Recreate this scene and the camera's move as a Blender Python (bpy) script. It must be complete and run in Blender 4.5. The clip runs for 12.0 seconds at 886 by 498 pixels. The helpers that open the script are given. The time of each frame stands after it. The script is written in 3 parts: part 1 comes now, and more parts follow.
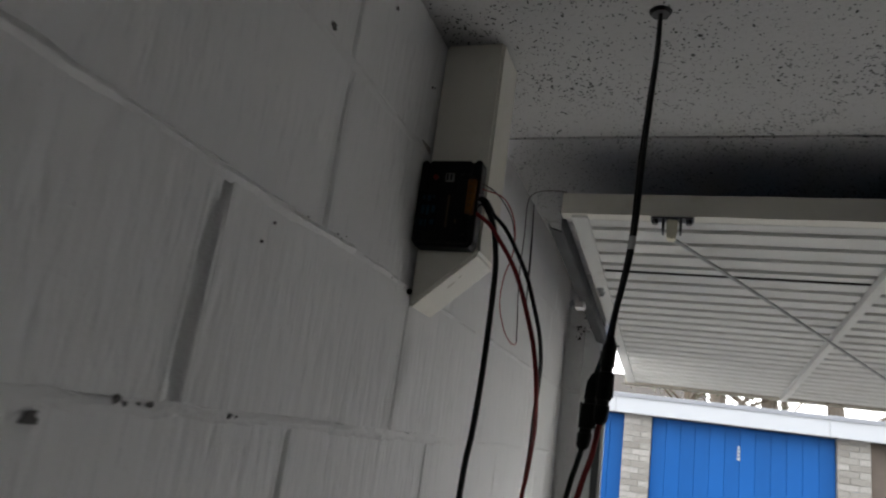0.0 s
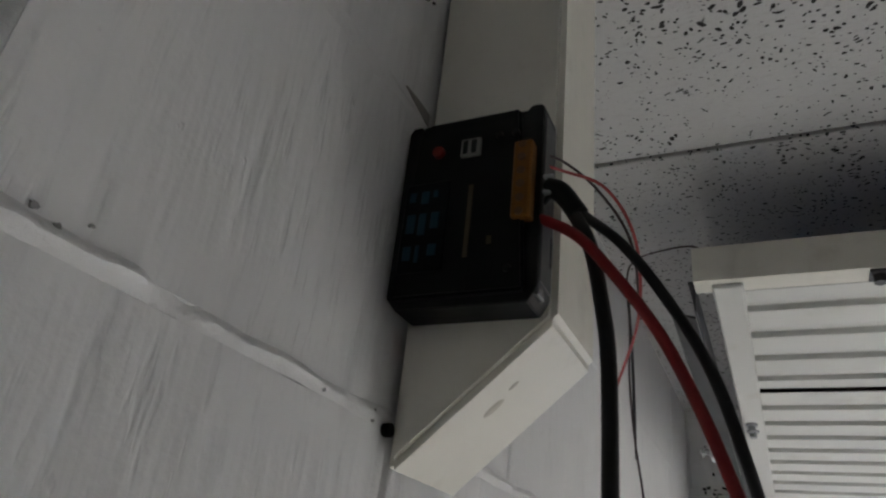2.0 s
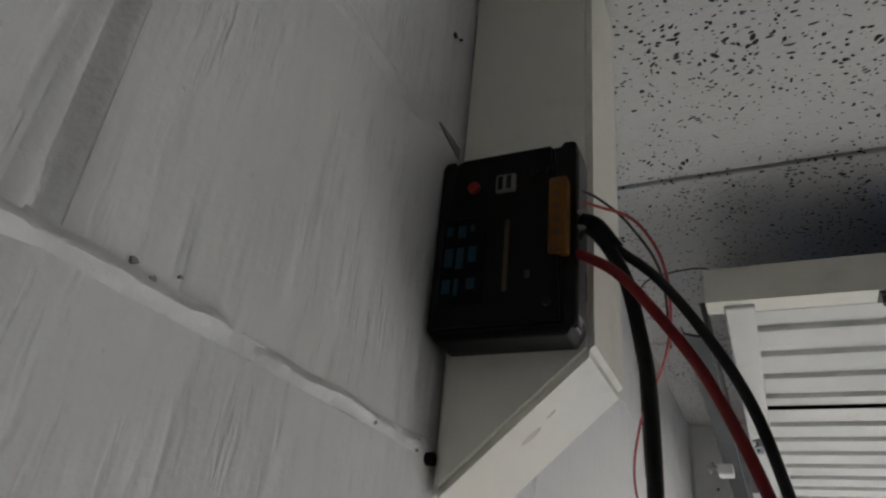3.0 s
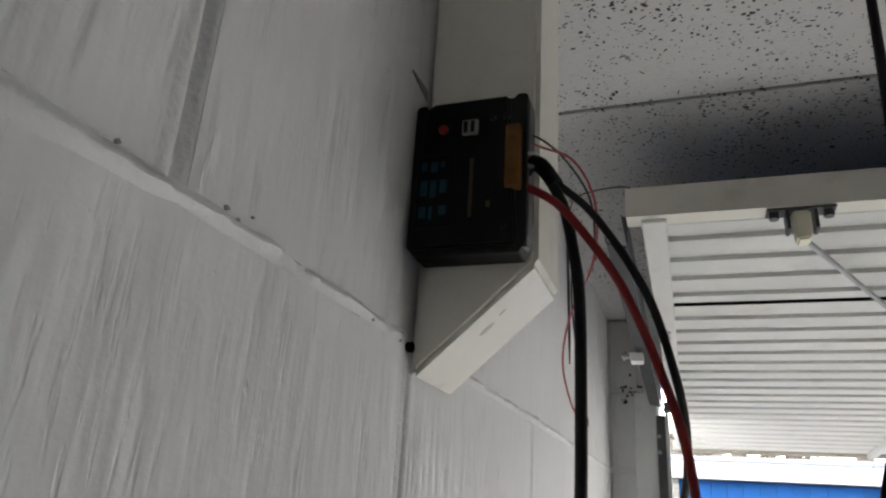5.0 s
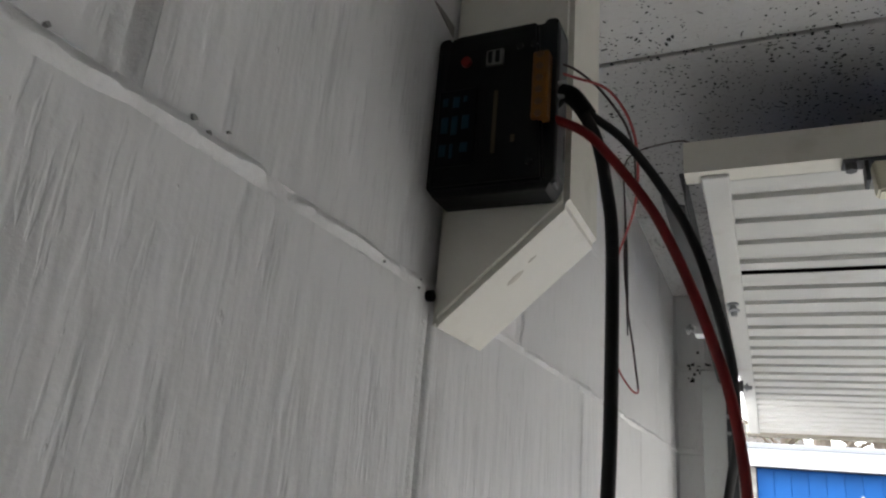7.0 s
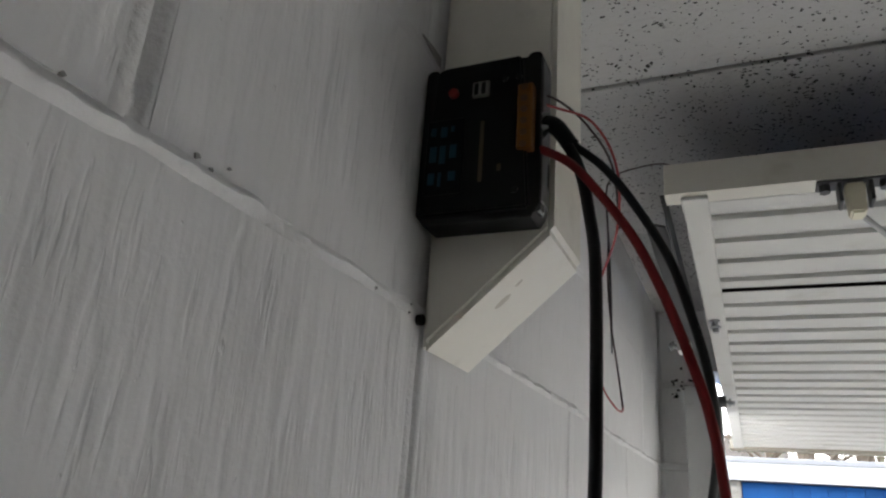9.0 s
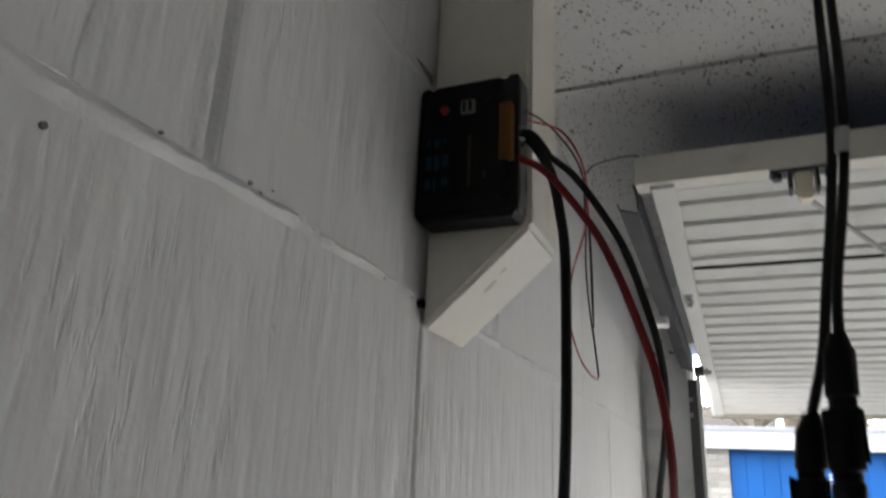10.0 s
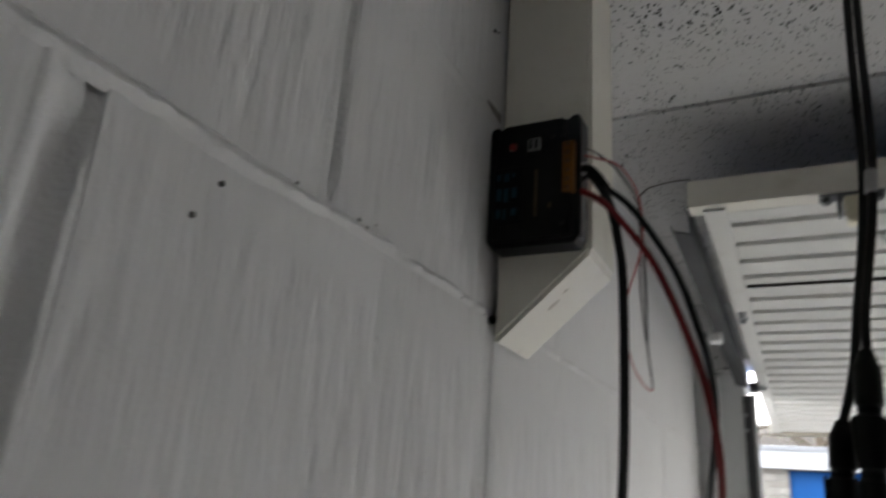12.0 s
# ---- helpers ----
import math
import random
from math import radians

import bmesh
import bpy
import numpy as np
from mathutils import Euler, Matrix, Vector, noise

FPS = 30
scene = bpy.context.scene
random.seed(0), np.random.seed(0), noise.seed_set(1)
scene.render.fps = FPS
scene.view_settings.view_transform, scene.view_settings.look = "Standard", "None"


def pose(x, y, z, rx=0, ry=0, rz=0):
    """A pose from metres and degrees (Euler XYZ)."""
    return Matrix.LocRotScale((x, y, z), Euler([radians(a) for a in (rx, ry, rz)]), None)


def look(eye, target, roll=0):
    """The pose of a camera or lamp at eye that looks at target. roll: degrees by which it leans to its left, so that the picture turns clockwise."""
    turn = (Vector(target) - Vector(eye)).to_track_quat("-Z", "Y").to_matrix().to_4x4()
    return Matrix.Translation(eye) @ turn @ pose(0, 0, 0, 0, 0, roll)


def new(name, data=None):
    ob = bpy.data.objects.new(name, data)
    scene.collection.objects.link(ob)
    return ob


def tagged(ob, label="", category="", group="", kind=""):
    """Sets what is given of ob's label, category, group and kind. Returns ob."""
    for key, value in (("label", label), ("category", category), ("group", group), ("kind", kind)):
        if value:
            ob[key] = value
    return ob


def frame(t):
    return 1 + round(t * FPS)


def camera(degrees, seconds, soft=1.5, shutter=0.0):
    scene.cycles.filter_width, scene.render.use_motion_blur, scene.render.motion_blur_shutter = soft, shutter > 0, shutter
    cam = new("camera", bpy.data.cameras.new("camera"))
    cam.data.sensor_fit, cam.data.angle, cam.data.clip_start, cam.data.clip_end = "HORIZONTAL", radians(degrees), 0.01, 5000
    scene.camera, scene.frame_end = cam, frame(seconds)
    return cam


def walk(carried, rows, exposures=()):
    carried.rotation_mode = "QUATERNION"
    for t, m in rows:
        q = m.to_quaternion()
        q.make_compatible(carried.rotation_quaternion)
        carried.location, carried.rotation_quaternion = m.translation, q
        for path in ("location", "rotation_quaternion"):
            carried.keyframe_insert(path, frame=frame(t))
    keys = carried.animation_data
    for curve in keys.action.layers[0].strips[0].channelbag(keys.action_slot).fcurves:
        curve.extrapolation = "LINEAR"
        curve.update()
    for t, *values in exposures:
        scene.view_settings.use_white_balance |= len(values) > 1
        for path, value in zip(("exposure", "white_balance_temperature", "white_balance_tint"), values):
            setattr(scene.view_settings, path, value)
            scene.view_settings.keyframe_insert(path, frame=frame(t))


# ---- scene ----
cam = camera(65.0, 12.0, soft=2.2, shutter=0.4)
PATH = [
    (0, (0.441, 0.398, 1.613), (-0.226, 2.214, 2.118), 8.1),
    (0.3, (0.430, 0.526, 1.631), (-0.283, 2.320, 2.155), 11.0),
    (0.5, (0.385, 0.62, 1.646), (-0.364, 2.403, 2.157), 13.6),
    (0.7, (0.320, 0.714, 1.653), (-0.415, 2.481, 2.232), 12.6),
    (1, (0.258, 0.864, 1.664), (-0.379, 2.611, 2.401), 9.4),
    (1.3, (0.238, 0.956, 1.680), (-0.410, 2.706, 2.402), 7.4),
    (1.5, (0.239, 1.003, 1.7), (-0.437, 2.715, 2.481), 7.4),
    (2, (0.235, 1.056, 1.734), (-0.581, 2.643, 2.637), 6.6),
    (2.5, (0.221, 1.051, 1.735), (-0.604, 2.618, 2.663), 6.0),
    (2.7, (0.213, 1.04, 1.737), (-0.594, 2.601, 2.692), 6.0),
    (4.3, (0.233, 0.953, 1.71), (-0.54, 2.66, 2.407), 4.8),
    (4.5, (0.227, 0.934, 1.704), (-0.542, 2.647, 2.392), 3.5),
    (5, (0.228, 0.903, 1.703), (-0.408, 2.668, 2.396), 3.6),
    (5.5, (0.234, 0.905, 1.695), (-0.453, 2.653, 2.381), 3.9),
    (6, (0.231, 0.937, 1.688), (-0.552, 2.664, 2.324), 4.2),
    (6.5, (0.24, 0.951, 1.691), (-0.573, 2.656, 2.348), 5.0),
    (7, (0.246, 0.969, 1.688), (-0.576, 2.677, 2.327), 5.1),
    (9, (0.25, 0.95, 1.689), (-0.528, 2.66, 2.376), 4.3),
    (9.5, (0.247, 0.893, 1.683), (-0.465, 2.626, 2.383), 3.7),
    (10, (0.288, 0.851, 1.665), (-0.469, 2.591, 2.3), 2.7),
    (10.2, (0.330, 0.842, 1.634), (-0.498, 2.571, 2.203), -0.8),
    (10.5, (0.418, 0.814, 1.622), (-0.519, 2.505, 2.134), -3.4),
    (10.6, (0.424, 0.803, 1.620), (-0.524, 2.492, 2.128), -4.7),
    (10.8, (0.433, 0.783, 1.614), (-0.582, 2.430, 2.126), -5.7),
    (11, (0.425, 0.769, 1.623), (-0.594, 2.400, 2.174), -4.7),
    (11.3, (0.384, 0.763, 1.617), (-0.668, 2.340, 2.254), -3.9),
    (11.5, (0.358, 0.758, 1.623), (-0.74, 2.322, 2.211), -1.4),
    (11.7, (0.324, 0.753, 1.622), (-0.731, 2.337, 2.240), 0.5),
    (12, (0.303, 0.763, 1.646), (-0.581, 2.431, 2.307), 4.3),
]
walk(cam, [(t, look(eye, target, roll)) for t, eye, target, roll in PATH],
     exposures=[(0.0, 2.68), (1.0, 3.05), (2.0, 3.43), (2.7, 3.51), (4.5, 3.81), (7.0, 3.59), (9.0, 3.47), (9.5, 3.48), (10.5, 3.41), (11.0, 3.28), (11.5, 3.19), (12.0, 3.33)])

# ---------------------------------------------------------------- light
world = bpy.data.worlds.new("overcast_sky")
scene.world = world
world.use_nodes = True
wn = world.node_tree
sky = wn.nodes.new("ShaderNodeTexSky")
sky.sky_type = "NISHITA"
sky.sun_disc = False
sky.sun_elevation = radians(57)
sky.sun_rotation = radians(-15)
sky.dust_density = 4.0
sky.ozone_density = 1.0
grey = wn.nodes.new("ShaderNodeHueSaturation")
grey.inputs["Saturation"].default_value = 0.20
wn.links.new(sky.outputs[0], grey.inputs["Color"])
wn.links.new(grey.outputs[0], wn.nodes["Background"].inputs["Color"])
wn.nodes["Background"].inputs["Strength"].default_value = 0.13
sun_data = bpy.data.lights.new("sun", "SUN")
sun_data.energy, sun_data.angle, sun_data.color = 1.5, radians(35), (1.0, 0.985, 0.96)
sun_ob = new("sun", sun_data)
sun_ob.matrix_basis = look((-1, 13, 14), (1.5, 4, 0))


# ---------------------------------------------------------------- materials
def nodes_of(name):
    m = bpy.data.materials.new(name)
    m.use_nodes = True
    nt = m.node_tree
    return m, nt, nt.nodes["Principled BSDF"]


def add(nt, kind, **values):
    n = nt.nodes.new(kind)
    for k, v in values.items():
        n.inputs[k.replace("_", " ")].default_value = v
    return n


def coords(nt, scale=(1, 1, 1)):
    c = nt.nodes.new("ShaderNodeTexCoord")
    m = nt.nodes.new("ShaderNodeMapping")
    m.inputs["Scale"].default_value = scale
    nt.links.new(c.outputs["Object"], m.inputs["Vector"])
    return m.outputs[0]


def noise_at(nt, vec, scale, detail=4.0, rough=0.55):
    n = add(nt, "ShaderNodeTexNoise", Scale=scale, Detail=detail, Roughness=rough)
    nt.links.new(vec, n.inputs["Vector"])
    return n.outputs["Fac"]


def ramp(nt, fac, stops):
    r = nt.nodes.new("ShaderNodeValToRGB")
    els = r.color_ramp.elements
    while len(els) < len(stops):
        els.new(0.5)
    for e, (p, c) in zip(els, stops):
        e.position = p
        e.color = (c, c, c, 1) if isinstance(c, (int, float)) else (*c, 1)
    nt.links.new(fac, r.inputs["Fac"])
    return r.outputs["Color"]


def blend(nt, fac, a, b, mode="MIX"):
    n = nt.nodes.new("ShaderNodeMix")
    n.data_type, n.blend_type = "RGBA", mode
    for sock, v in ((n.inputs[0], fac), (n.inputs[6], a), (n.inputs[7], b)):
        if isinstance(v, bpy.types.NodeSocket):
            nt.links.new(v, sock)
        elif isinstance(v, tuple):
            sock.default_value = (*v, 1)
        else:
            sock.default_value = v
    return n.outputs[2]


def calc(nt, op, a, b):
    n = nt.nodes.new("ShaderNodeMath")
    n.operation = op
    for sock, v in zip(n.inputs, (a, b)):
        if isinstance(v, bpy.types.NodeSocket):
            nt.links.new(v, sock)
        else:
            sock.default_value = v
    return n.outputs[0]


def bumped(nt, bsdf, height, strength, distance, before=None):
    b = add(nt, "ShaderNodeBump", Strength=strength, Distance=distance)
    nt.links.new(height, b.inputs["Height"])
    if before:
        nt.links.new(before, b.inputs["Normal"])
    nt.links.new(b.outputs[0], bsdf.inputs["Normal"])
    return b.outputs[0]


def plain(name, colour, rough=0.5, metal=0.0, vary=0.15, scale=30.0, bump=0.15, dirt=0.0, dirt_colour=(0.08, 0.07, 0.055), dirt_scale=9.0, per_object=0.0, sheen=0.5):
    """Paint, plastic, metal: colour with grain and blotches, and dirt patches where wanted."""
    m, nt, bsdf = nodes_of(name)
    v = coords(nt)
    fine, broad = noise_at(nt, v, scale * 4), noise_at(nt, v, scale * 0.35)
    dark = tuple(c * (1 - vary) for c in colour)
    light = tuple(min(1.0, c * (1 + vary * 0.6)) for c in colour)
    col = blend(nt, broad, dark, light)
    col = blend(nt, calc(nt, "MULTIPLY", fine, 0.35), col, dark)
    if per_object:
        info = nt.nodes.new("ShaderNodeObjectInfo")
        col = blend(nt, 1.0, col, ramp(nt, info.outputs["Random"], [(0.0, 1 - per_object), (1.0, 1.0)]), "MULTIPLY")
    if dirt:
        spots = ramp(nt, noise_at(nt, v, dirt_scale, 7.0, 0.65), [(0.56, 0.0), (0.70, dirt)])
        col = blend(nt, spots, col, dirt_colour)
    nt.links.new(col, bsdf.inputs["Base Color"])
    bsdf.inputs["Metallic"].default_value = metal
    bsdf.inputs["Specular IOR Level"].default_value = sheen
    nt.links.new(ramp(nt, broad, [(0.3, max(0.02, rough - 0.08)), (0.7, min(1, rough + 0.08))]), bsdf.inputs["Roughness"])
    bumped(nt, bsdf, fine, bump, 0.002)
    return m


def painted_block():
    """White masonry paint on combed concrete blocks: upright scratches and drags, pocks, grime."""
    m, nt, bsdf = nodes_of("white_painted_block")
    free = coords(nt)
    scratch = noise_at(nt, coords(nt, (1, 1, 0.16)), 110, 2.5, 0.6)
    drag = noise_at(nt, coords(nt, (1, 1, 0.18)), 50, 2.5, 0.5)
    wide = noise_at(nt, coords(nt, (1, 1, 0.30)), 14, 2.0)
    pock = noise_at(nt, coords(nt, (1, 1, 0.6)), 62, 3.0, 0.6)
    grain = noise_at(nt, free, 190, 3.0)
    patches = noise_at(nt, free, 3.2, 4.0)
    some = ramp(nt, noise_at(nt, free, 8.5, 3.0, 0.6), [(0.41, 0.0), (0.60, 0.75)])
    marks = calc(nt, "MULTIPLY", ramp(nt, scratch, [(0.33, 1.0), (0.45, 0.0)]), some)
    runs = calc(nt, "MULTIPLY", ramp(nt, drag, [(0.24, 1.0), (0.38, 0.0)]), 0.9)
    pits = ramp(nt, pock, [(0.24, 1.0), (0.29, 0.0)])
    hollow = calc(nt, "MAXIMUM", calc(nt, "MAXIMUM", marks, runs), pits)
    col = blend(nt, patches, (0.77, 0.768, 0.763), (0.86, 0.858, 0.852))
    col = blend(nt, calc(nt, "MULTIPLY", hollow, 0.18), col, (0.36, 0.355, 0.35))
    scuffs = ramp(nt, noise_at(nt, coords(nt, (1, 1, 0.5)), 34, 5.0, 0.7), [(0.69, 0.0), (0.76, 0.55)])
    col = blend(nt, scuffs, col, (0.24, 0.23, 0.22))
    nt.links.new(col, bsdf.inputs["Base Color"])
    bsdf.inputs["Roughness"].default_value = 0.62
    h = calc(nt, "ADD", calc(nt, "SUBTRACT", calc(nt, "MULTIPLY", wide, 1.5), calc(nt, "MULTIPLY", hollow, 0.38)), calc(nt, "MULTIPLY", drag, 1.45))
    first = bumped(nt, bsdf, h, 0.38, 0.007)
    bumped(nt, bsdf, grain, 0.16, 0.002, first)
    return m


def woodwool():
    """White-painted wood-wool slab: strand relief and open pits in drifts, their inner shade put into the colour."""
    m, nt, bsdf = nodes_of("painted_woodwool_slab")
    free = coords(nt)
    warp = add(nt, "ShaderNodeTexNoise", Scale=24.0, Detail=2.0)
    nt.links.new(free, warp.inputs["Vector"])
    turn = nt.nodes.new("ShaderNodeVectorMath")
    turn.operation = "MULTIPLY_ADD"
    nt.links.new(warp.outputs["Color"], turn.inputs[0])
    turn.inputs[1].default_value = (0.034, 0.034, 0.0)
    nt.links.new(free, turn.inputs[2])
    long_ = nt.nodes.new("ShaderNodeMapping")
    long_.inputs["Scale"].default_value = (0.92, 1.10, 1.0)
    nt.links.new(turn.outputs[0], long_.inputs["Vector"])
    vor = add(nt, "ShaderNodeTexVoronoi", Scale=128.0, Randomness=1.0)
    nt.links.new(long_.outputs[0], vor.inputs["Vector"])
    size = noise_at(nt, free, 66, 4.0, 0.65)
    drift = noise_at(nt, free, 6.5, 4.0, 0.6)
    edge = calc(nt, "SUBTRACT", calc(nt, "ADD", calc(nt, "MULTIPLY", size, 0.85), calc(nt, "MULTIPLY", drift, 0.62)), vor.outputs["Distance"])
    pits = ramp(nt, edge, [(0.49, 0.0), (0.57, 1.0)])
    ridged = coords(nt, (0.55, 1.3, 1))
    strand = noise_at(nt, ridged, 120, 5.0, 0.75)
    shade = blend(nt, noise_at(nt, free, 2.6), (0.46, 0.458, 0.452), (0.57, 0.568, 0.56))
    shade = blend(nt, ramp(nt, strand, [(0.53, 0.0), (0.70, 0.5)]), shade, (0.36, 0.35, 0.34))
    # near black paints the shade down inside the pits
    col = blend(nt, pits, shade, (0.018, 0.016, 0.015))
    nt.links.new(col, bsdf.inputs["Base Color"])
    bsdf.inputs["Roughness"].default_value = 0.85
    first = bumped(nt, bsdf, strand, 0.6, 0.007)
    flip = calc(nt, "SUBTRACT", 1.0, pits)
    bumped(nt, bsdf, flip, 0.6, 0.006, first)
    return m


def brickish(name, a, b, rough=0.9):
    m, nt, bsdf = nodes_of(name)
    v = coords(nt)
    info = nt.nodes.new("ShaderNodeObjectInfo")
    geo = nt.nodes.new("ShaderNodeNewGeometry")
    pick = calc(nt, "FRACT", calc(nt, "ADD", info.outputs["Random"], geo.outputs["Random Per Island"]), 0.0)
    col = blend(nt, pick, a, b)
    col = blend(nt, ramp(nt, noise_at(nt, v, 40), [(0.4, 0.0), (0.75, 0.5)]), col, tuple(0.6 * c for c in a))
    nt.links.new(col, bsdf.inputs["Base Color"])
    bsdf.inputs["Roughness"].default_value = rough
    bumped(nt, bsdf, noise_at(nt, v, 120), 0.4, 0.004)
    return m


WALL = painted_block()
BAREBLOCK = plain("bare_grey_block", (0.32, 0.316, 0.306), 0.9, vary=0.3, scale=8, bump=0.5, dirt=0.4, dirt_scale=3)
PALEBLOCK = plain("pale_painted_block", (0.55, 0.548, 0.54), 0.8, vary=0.15, scale=8, bump=0.4, dirt=0.3, dirt_scale=3)
MORTAR = plain("painted_mortar", (0.84, 0.837, 0.83), 0.8, vary=0.10, scale=40, bump=0.7)
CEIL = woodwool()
CREAM = plain("cream_gloss_paint", (0.78, 0.755, 0.67), 0.42, vary=0.09, scale=14, bump=0.22, dirt=0.25, dirt_colour=(0.42, 0.38, 0.29), dirt_scale=14)
DENT = plain("scuffed_cream_paint", (0.60, 0.565, 0.475), 0.7, vary=0.25, scale=120, bump=0.4)
DOORWHITE = plain("white_door_enamel", (0.61, 0.61, 0.585), 0.6, sheen=0.15, vary=0.06, scale=10, bump=0.06, dirt=0.35, dirt_colour=(0.40, 0.37, 0.30), dirt_scale=7)
DOORCREAM = plain("cream_door_enamel", (0.66, 0.64, 0.57), 0.55, vary=0.08, scale=10, bump=0.06, dirt=0.3, dirt_colour=(0.40, 0.36, 0.28), dirt_scale=11)
GRIMED = plain("grimy_cream_steel", (0.36, 0.335, 0.28), 0.7, vary=0.3, scale=24, bump=0.3, dirt=0.9, dirt_colour=(0.08, 0.065, 0.045), dirt_scale=26, sheen=0.15)
ZINC = plain("galvanised_steel", (0.42, 0.43, 0.44), 0.42, 0.85, vary=0.25, scale=25, bump=0.1, dirt=0.3)
DULLSTEEL = plain("dull_grey_steel", (0.060, 0.062, 0.065), 0.5, 0.3, vary=0.25, scale=25, bump=0.1, dirt=0.4)
RODZINC = plain("grey_rod_steel", (0.34, 0.34, 0.33), 0.5, 0.2, vary=0.2, scale=30, bump=0.1)
GREYPAINT = plain("pale_grey_frame_paint", (0.60, 0.61, 0.60), 0.55, vary=0.08, scale=15, bump=0.1, dirt=0.3)
NYLON = plain("ivory_nylon", (0.72, 0.68, 0.52), 0.45, vary=0.1, scale=60)
WHITEPL = plain("white_plastic", (0.80, 0.80, 0.78), 0.4, vary=0.06, scale=60)
BLACKPL = plain("black_plastic", (0.0030, 0.0042, 0.0040), 0.5, vary=0.3, scale=80, bump=0.12, sheen=0.13)
BLACKCASE = plain("satin_black_case", (0.003, 0.0038, 0.004), 0.4, vary=0.3, scale=50, bump=0.08, sheen=0.25)
CABLEBLK = plain("black_cable_sheath", (0.004, 0.004, 0.0045), 0.5, vary=0.25, scale=60, bump=0.08, sheen=0.28)
CABLERED = plain("dark_red_cable_sheath", (0.20, 0.012, 0.012), 0.5, vary=0.25, scale=60, bump=0.08, sheen=0.25)
THINRED = plain("thin_red_wire", (0.38, 0.05, 0.05), 0.5, vary=0.2, scale=60)
THINDARK = plain("thin_dark_wire", (0.05, 0.025, 0.025), 0.5, vary=0.2, scale=60)
ORANGE = plain("amber_terminal_plastic", (0.17, 0.066, 0.005), 0.5, vary=0.25, scale=90, sheen=0.2)
REDPL = plain("red_button", (0.20, 0.012, 0.006), 0.4, vary=0.1, scale=90, sheen=0.3)
GLASSDARK = plain("dark_display", (0.003, 0.0045, 0.005), 0.4, vary=0.2, scale=40, bump=0.0, sheen=0.08)
TEAL = plain("teal_display_segments", (0.007, 0.040, 0.062), 0.5, vary=0.2, scale=90, sheen=0.2)
PITGREY = plain("raw_grey_mortar", (0.36, 0.355, 0.345), 0.95, vary=0.3, scale=200, bump=0.4)
PLUG = plain("grey_wall_plug", (0.14, 0.135, 0.13), 0.8, vary=0.2, scale=90)
# near black stands in for shade in the door seam and fixing hole
HOLE = plain("dark_hole", (0.02, 0.018, 0.016), 0.9, vary=0.2, scale=90, sheen=0.03)
BLUE = plain("blue_timber_paint", (0.011, 0.132, 0.455), 0.5, vary=0.16, scale=7, bump=0.15, per_object=0.14, sheen=0.2)
# darker copy of the door blue, painting the shade between boards
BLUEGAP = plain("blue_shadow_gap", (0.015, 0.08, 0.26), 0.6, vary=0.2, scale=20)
FASCIA = plain("white_fascia_board", (0.62, 0.63, 0.64), 0.5, vary=0.05, scale=4, bump=0.05)
TRIM = plain("grey_edge_trim", (0.34, 0.35, 0.37), 0.5, vary=0.1, scale=6, bump=0.1)
FELT = plain("grey_roof_felt", (0.16, 0.16, 0.155), 0.9, vary=0.3, scale=8, bump=0.4)
TILE = plain("weathered_roof_tile", (0.045, 0.041, 0.038), 0.95, vary=0.4, scale=3, bump=0.3, dirt=0.4, dirt_scale=2, sheen=0.05)
BRICK = brickish("buff_brick", (0.33, 0.305, 0.265), (0.53, 0.50, 0.455))
BRICKJOINT = plain("pale_brick_mortar", (0.42, 0.40, 0.36), 0.95, vary=0.2, scale=30, bump=0.3)
YARD = plain("worn_concrete_yard", (0.055, 0.054, 0.053), 0.9, vary=0.2, scale=3, bump=0.6, dirt=0.4, dirt_scale=0.8)
CONCRETE = plain("garage_floor_concrete", (0.42, 0.412, 0.395), 0.8, vary=0.2, scale=5, bump=0.3, dirt=0.5, dirt_scale=2)
BARK = plain("grey_brown_bark", (0.17, 0.14, 0.11), 0.95, vary=0.45, scale=14, bump=0.8)
LEAF = plain("olive_leaf", (0.07, 0.09, 0.035), 0.6, vary=0.4, scale=5)
BROWNWOOD = plain("weathered_brown_boards", (0.20, 0.16, 0.13), 0.85, vary=0.45, scale=9, bump=0.5)


# ---------------------------------------------------------------- building helpers
def thing(name, at, label, category, group="", kind=""):
    ob = new(name)
    ob.empty_display_size = 0.05
    ob.matrix_basis = at if isinstance(at, Matrix) else Matrix.Translation(at)
    return tagged(ob, label, category, group, kind)


def world_of(ob):
    m = ob.matrix_basis.copy()
    if ob.parent:
        m = world_of(ob.parent) @ ob.matrix_parent_inverse @ m
    return m


def finish(bm, name, material, smooth=False):
    bmesh.ops.recalc_face_normals(bm, faces=bm.faces)
    me = bpy.data.meshes.new(name)
    bm.to_mesh(me)
    bm.free()
    for m in material if isinstance(material, (list, tuple)) else (material,):
        me.materials.append(m)
    if smooth:
        me.shade_smooth()
        me.set_sharp_from_angle(angle=radians(42))
    return me


def part(name, bm, material, parent=None, label="", smooth=False, local=False):
    """One mesh object; world coordinates unless local is set."""
    ob = new(name, finish(bm, name, material, smooth))
    if parent:
        ob.parent = parent
        if not local:
            ob.matrix_parent_inverse = world_of(parent).inverted()
    return tagged(ob, label)


def box(bm, lo, hi, bevel=0.0, seg=1):
    lo, hi = Vector(lo), Vector(hi)
    got = bmesh.ops.create_cube(bm, size=1.0, matrix=Matrix.LocRotScale((lo + hi) / 2, None, hi - lo))
    if bevel:
        edges = list({e for v in got["verts"] for e in v.link_edges})
        bmesh.ops.bevel(bm, geom=edges, offset=bevel, segments=seg, affect="EDGES", profile=0.5)
    return bm


